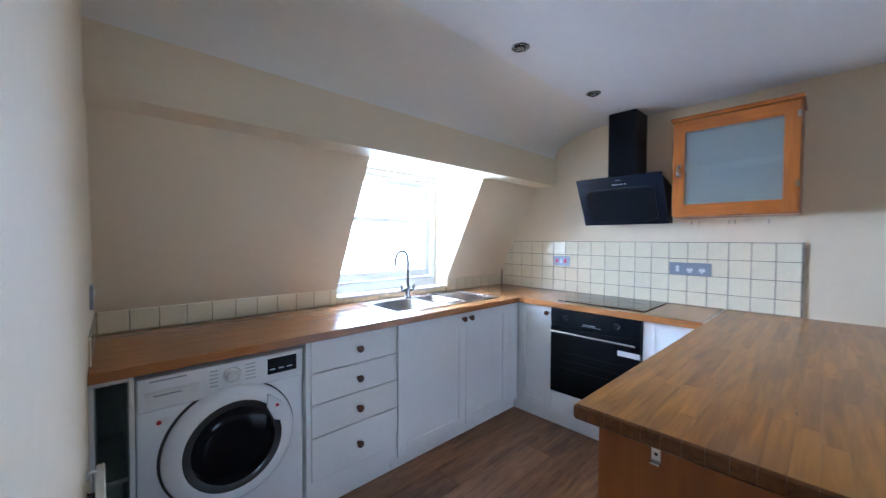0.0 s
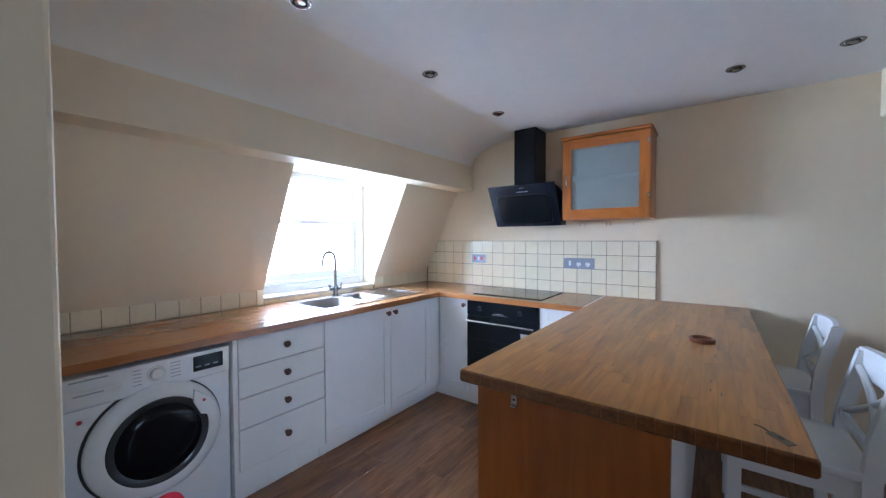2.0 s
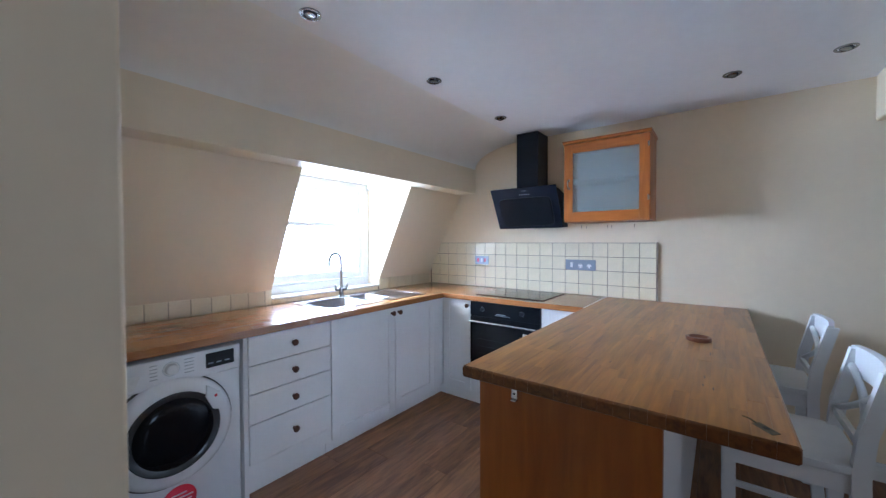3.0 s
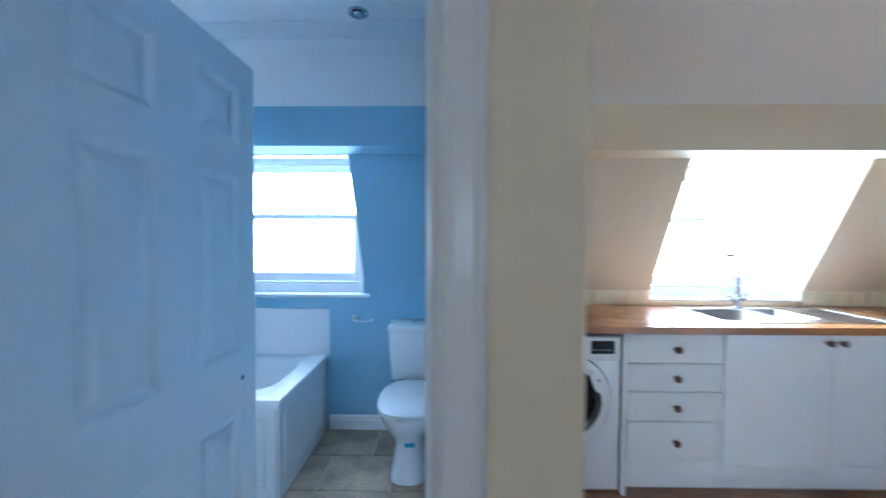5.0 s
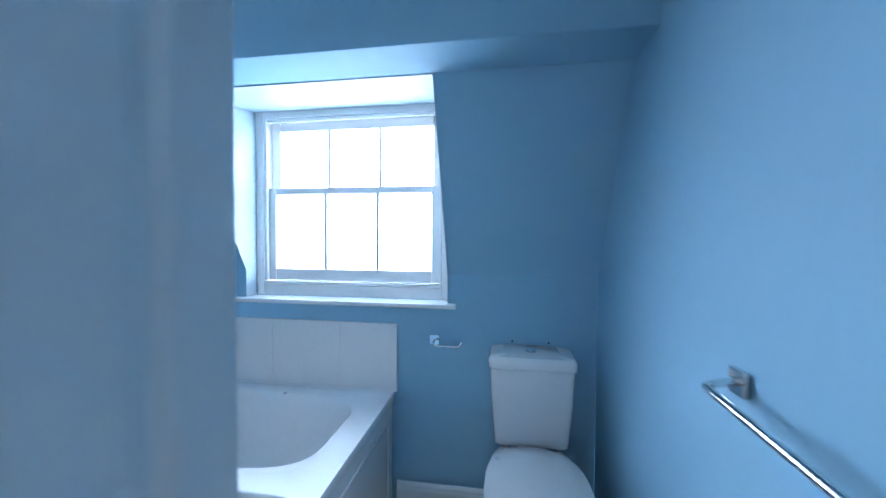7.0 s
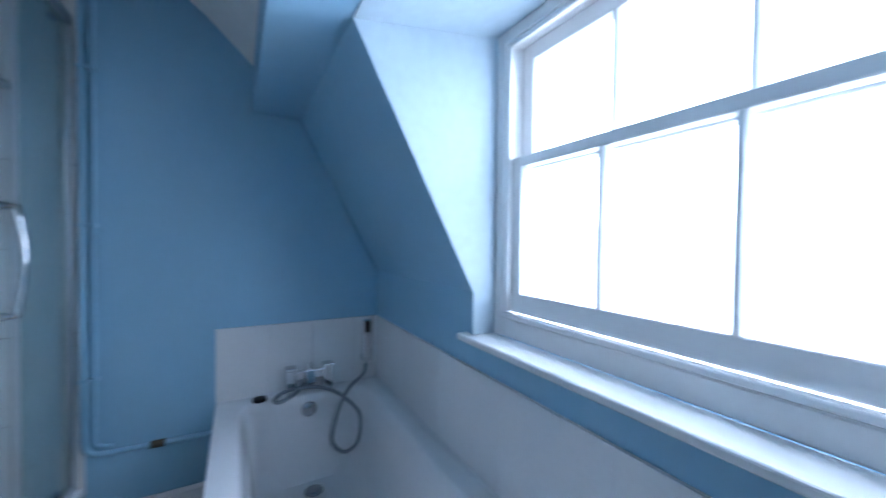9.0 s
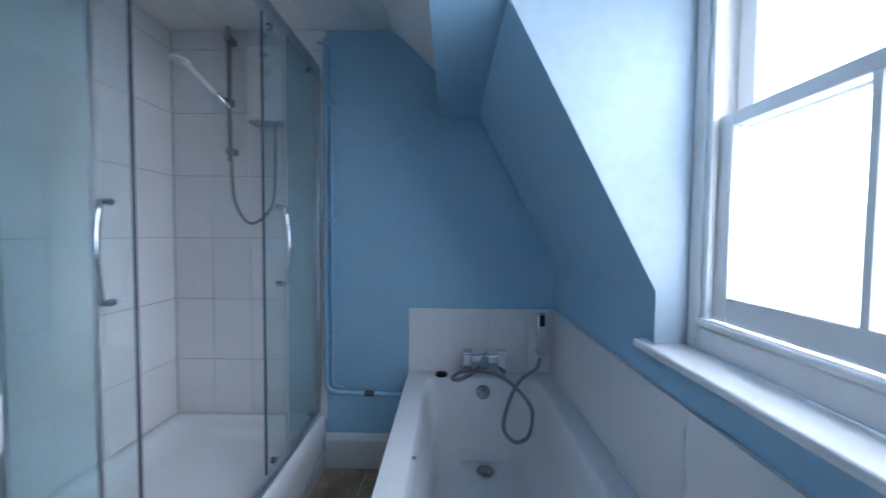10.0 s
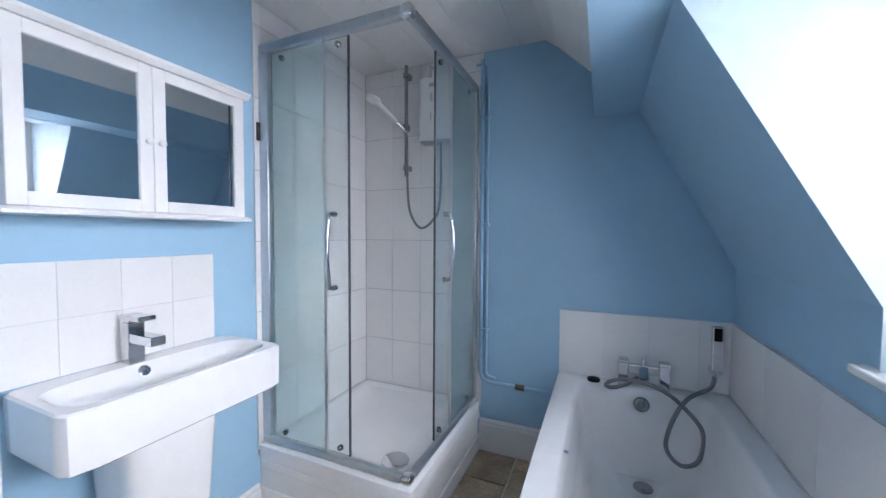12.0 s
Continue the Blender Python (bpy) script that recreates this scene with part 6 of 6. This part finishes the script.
# slate effect tiles in a broken bond
tw, tl = 0.322, 0.40
tile_me = {}
for r in range(7):
    y1 = 0.0 - r * tw
    y0 = max(y1 - tw, DOOR_IN)
    x = PART_B - (0.38 if r % 2 else 0.14)
    xs = [PART_B] + [x - k * tl for k in range(9)]
    for b, a in zip(xs, xs[1:]):
        a = max(a, WEST)
        if b - a > 0.03 and y1 - y0 > 0.03:
            key = (round(b - a, 3), round(y1 - y0, 3))
            if key not in tile_me:
                tile_me[key] = piece_mesh("floor_tile", (b - a - 0.008, y1 - y0 - 0.008, 0.008), SLATE, 0.0015)
            lay("floor_tile", tile_me[key], ((a + b) / 2, (y0 + y1) / 2, -0.004), FLOOR_B)

# cream tiles behind the hob and one row along the window wall
TP_ = 0.1115
splash = shell("tiled_splashback", box((EAST - 0.006, -2.198, 0.901), (EAST - 0.0005, -0.06, 1.330), 0.001), GROUT, "cream glazed square tiles behind the hob", "tiles")
me = piece_mesh("tile_square", (0.006, TP_ - 0.004, TP_ - 0.004), TILE_CREAM, 0.0018)
me_low = piece_mesh("tile_square_cut", (0.006, TP_ - 0.004, 0.088), TILE_CREAM, 0.0018)
rng = random.Random(3)
for k in range(19):
    for j in range(4):
        z = 1.3275 - TP_ * (j + 0.5) if j < 3 else 0.9475
        ob = lay("tile", me if j < 3 else me_low, (EAST - 0.008 - rng.uniform(0, 0.0006), -2.197 + TP_ * (k + 0.5), z), splash)
        ob.rotation_euler = (0, rng.uniform(-0.005, 0.005), rng.uniform(-0.005, 0.005))
part("edge_strip", box((EAST - 0.013, -2.206, 0.901), (EAST - 0.0005, -2.198, 1.333), 0.001), GROUT, splash, "brown grey edging strip")
up = shell("tiled_upstand", box((0.052, -0.046, 0.901), (WIN_K[0], -0.041, 1.003), 0.001), GROUT, "single row of cream tiles above the worktop", "tiles")
part("grout_bed", box((WIN_K[0], -0.046, 0.901), (WIN_K[1], -0.041, 0.930), 0.001), GROUT, up)
part("grout_bed", box((WIN_K[1], -0.046, 0.901), (2.974, -0.041, 1.003), 0.001), GROUT, up)
me_a = piece_mesh("tile_row", (TP_ - 0.003, 0.007, 0.099), TILE_CREAM, 0.0018)
for a, b, high in ((0.054, WIN_K[0], 0.099), (WIN_K[0], WIN_K[1], 0.027), (WIN_K[1], 2.972, 0.099)):
    x = a
    while x < b - 0.02:
        e = min(x + TP_, b)
        cut = me_a if high > 0.05 and e - x > TP_ - 0.001 else piece_mesh("tile_row_cut", (e - x - 0.003, 0.007, high), TILE_CREAM, 0.0018)
        ob = lay("tile", cut, ((x + e) / 2, -0.0485, 0.903 + high / 2), up)
        ob.rotation_euler = (rng.uniform(-0.006, 0.006), 0, rng.uniform(-0.006, 0.006))
        x += TP_
me_p = piece_mesh("tile_return", (0.007, TP_ - 0.003, 0.099), TILE_CREAM, 0.0018)
for k in range(5):
    yy = -0.056 - TP_ * (k + 0.5)
    lay("tile", me_p, (partition_x(yy) + 0.0045, yy, 0.9525), up, -0.0207)
js = thing("worktop_joint", (2.69, -1.85, 0.90), "thin pale jointing strips in the worktops", "joint strip")
part("strip", box((TOP_X + 0.002, -1.8515, 0.8985), (EAST - 0.012, -1.8475, 0.9012)), GROUT_WHITE, js)
part("strip", box((TOP_X - 0.0015, TOP_Y + 0.002, 0.8985), (TOP_X + 0.0015, -0.053, 0.9008)), KNOB_WOOD, js, "dark butt joint")

# white tiles: shower walls, basin splashback, bath surround
sw_ = shell("tiled_shower_walls", box((WEST + 0.0005, DOOR_IN + 0.0005, 0.23), (WEST + 0.005, SC.y + 0.036, CEIL_B - 0.008)), GROUT_SHOWER, "tall white tiles in the shower corner", "tiles")
part("grout_side", box((WEST + 0.005, DOOR_IN + 0.0005, 0.23), (-1.896, DOOR_IN + 0.005, CEIL_B - 0.008)), GROUT_SHOWER, sw_)
me_w = piece_mesh("tile_tall", (0.006, 0.1965, 0.3170), TILE_WHITE, 0.0012)
me_s = piece_mesh("tile_side", (0.1965, 0.006, 0.3170), TILE_WHITE, 0.0012)
me_e = piece_mesh("tile_edge", (0.038, 0.006, 0.3170), TILE_WHITE, 0.0012)
me_wt = piece_mesh("tile_tall_cut", (0.006, 0.1965, 0.096), TILE_WHITE, 0.0012)
me_st = piece_mesh("tile_side_cut", (0.1965, 0.006, 0.096), TILE_WHITE, 0.0012)
me_et = piece_mesh("tile_edge_cut", (0.038, 0.006, 0.096), TILE_WHITE, 0.0012)
for j in range(7):
    cut = j == 6
    zc = 0.2555 + 0.3195 * j + (0.0495 if cut else 0.15975)
    for k in range(4):
        lay("tile", me_wt if cut else me_w, (WEST + 0.0075, DOOR_IN + 0.011 + 0.199 * (k + 0.5), zc), sw_)
        lay("tile", me_st if cut else me_s, (WEST + 0.011 + 0.199 * (k + 0.5), DOOR_IN + 0.0075, zc), sw_)
    lay("tile", me_et if cut else me_e, (-1.912, DOOR_IN + 0.0075, zc), sw_)
sp = shell("tiled_basin_splashback", box((-1.696, DOOR_IN + 0.0005, 0.834), (-1.085, DOOR_IN + 0.005, 1.167), 0.001), GROUT_WHITE, "two rows of white tiles above the basin", "tiles")
me_c = piece_mesh("tile_basin", (0.1519, 0.006, 0.1654), TILE_WHITE, 0.0007)
for k in range(4):
    for j in range(2):
        lay("tile", me_c, (-1.695 + 0.1525 * (k + 0.5), DOOR_IN + 0.0075, 0.8348 + 0.166 * (j + 0.5)), sp)
bsr = shell("tiled_bath_surround", box((WEST + 0.0005, -0.748, RIM + 0.001), (WEST + 0.005, -0.0005, 0.858), 0.001), GROUT_WHITE, "white tiles round the bath edge", "tiles")
part("grout_side", box((WEST + 0.005, -0.0055, RIM + 0.001), (-1.0, -0.0005, 0.858)), GROUT_WHITE, bsr)
for k, (a, b) in enumerate(((-0.747, -0.54), (-0.54, -0.335), (-0.335, -0.13), (-0.13, -0.008))):
    me = piece_mesh("tile_bath_end", (0.006, b - a - 0.0012, 0.325), TILE_WHITE, 0.0007)
    lay("tile", me, (WEST + 0.0078, (a + b) / 2, RIM + 0.165), bsr)
x = WEST + 0.010
while x < -1.01:
    b = min(x + 0.36, -1.001)
    me = piece_mesh("tile_bath_side", (b - x - 0.0008, 0.006, 0.325), TILE_WHITE, 0.0005)
    lay("tile", me, ((x + b) / 2, -0.0078, RIM + 0.165), bsr)
    x = b
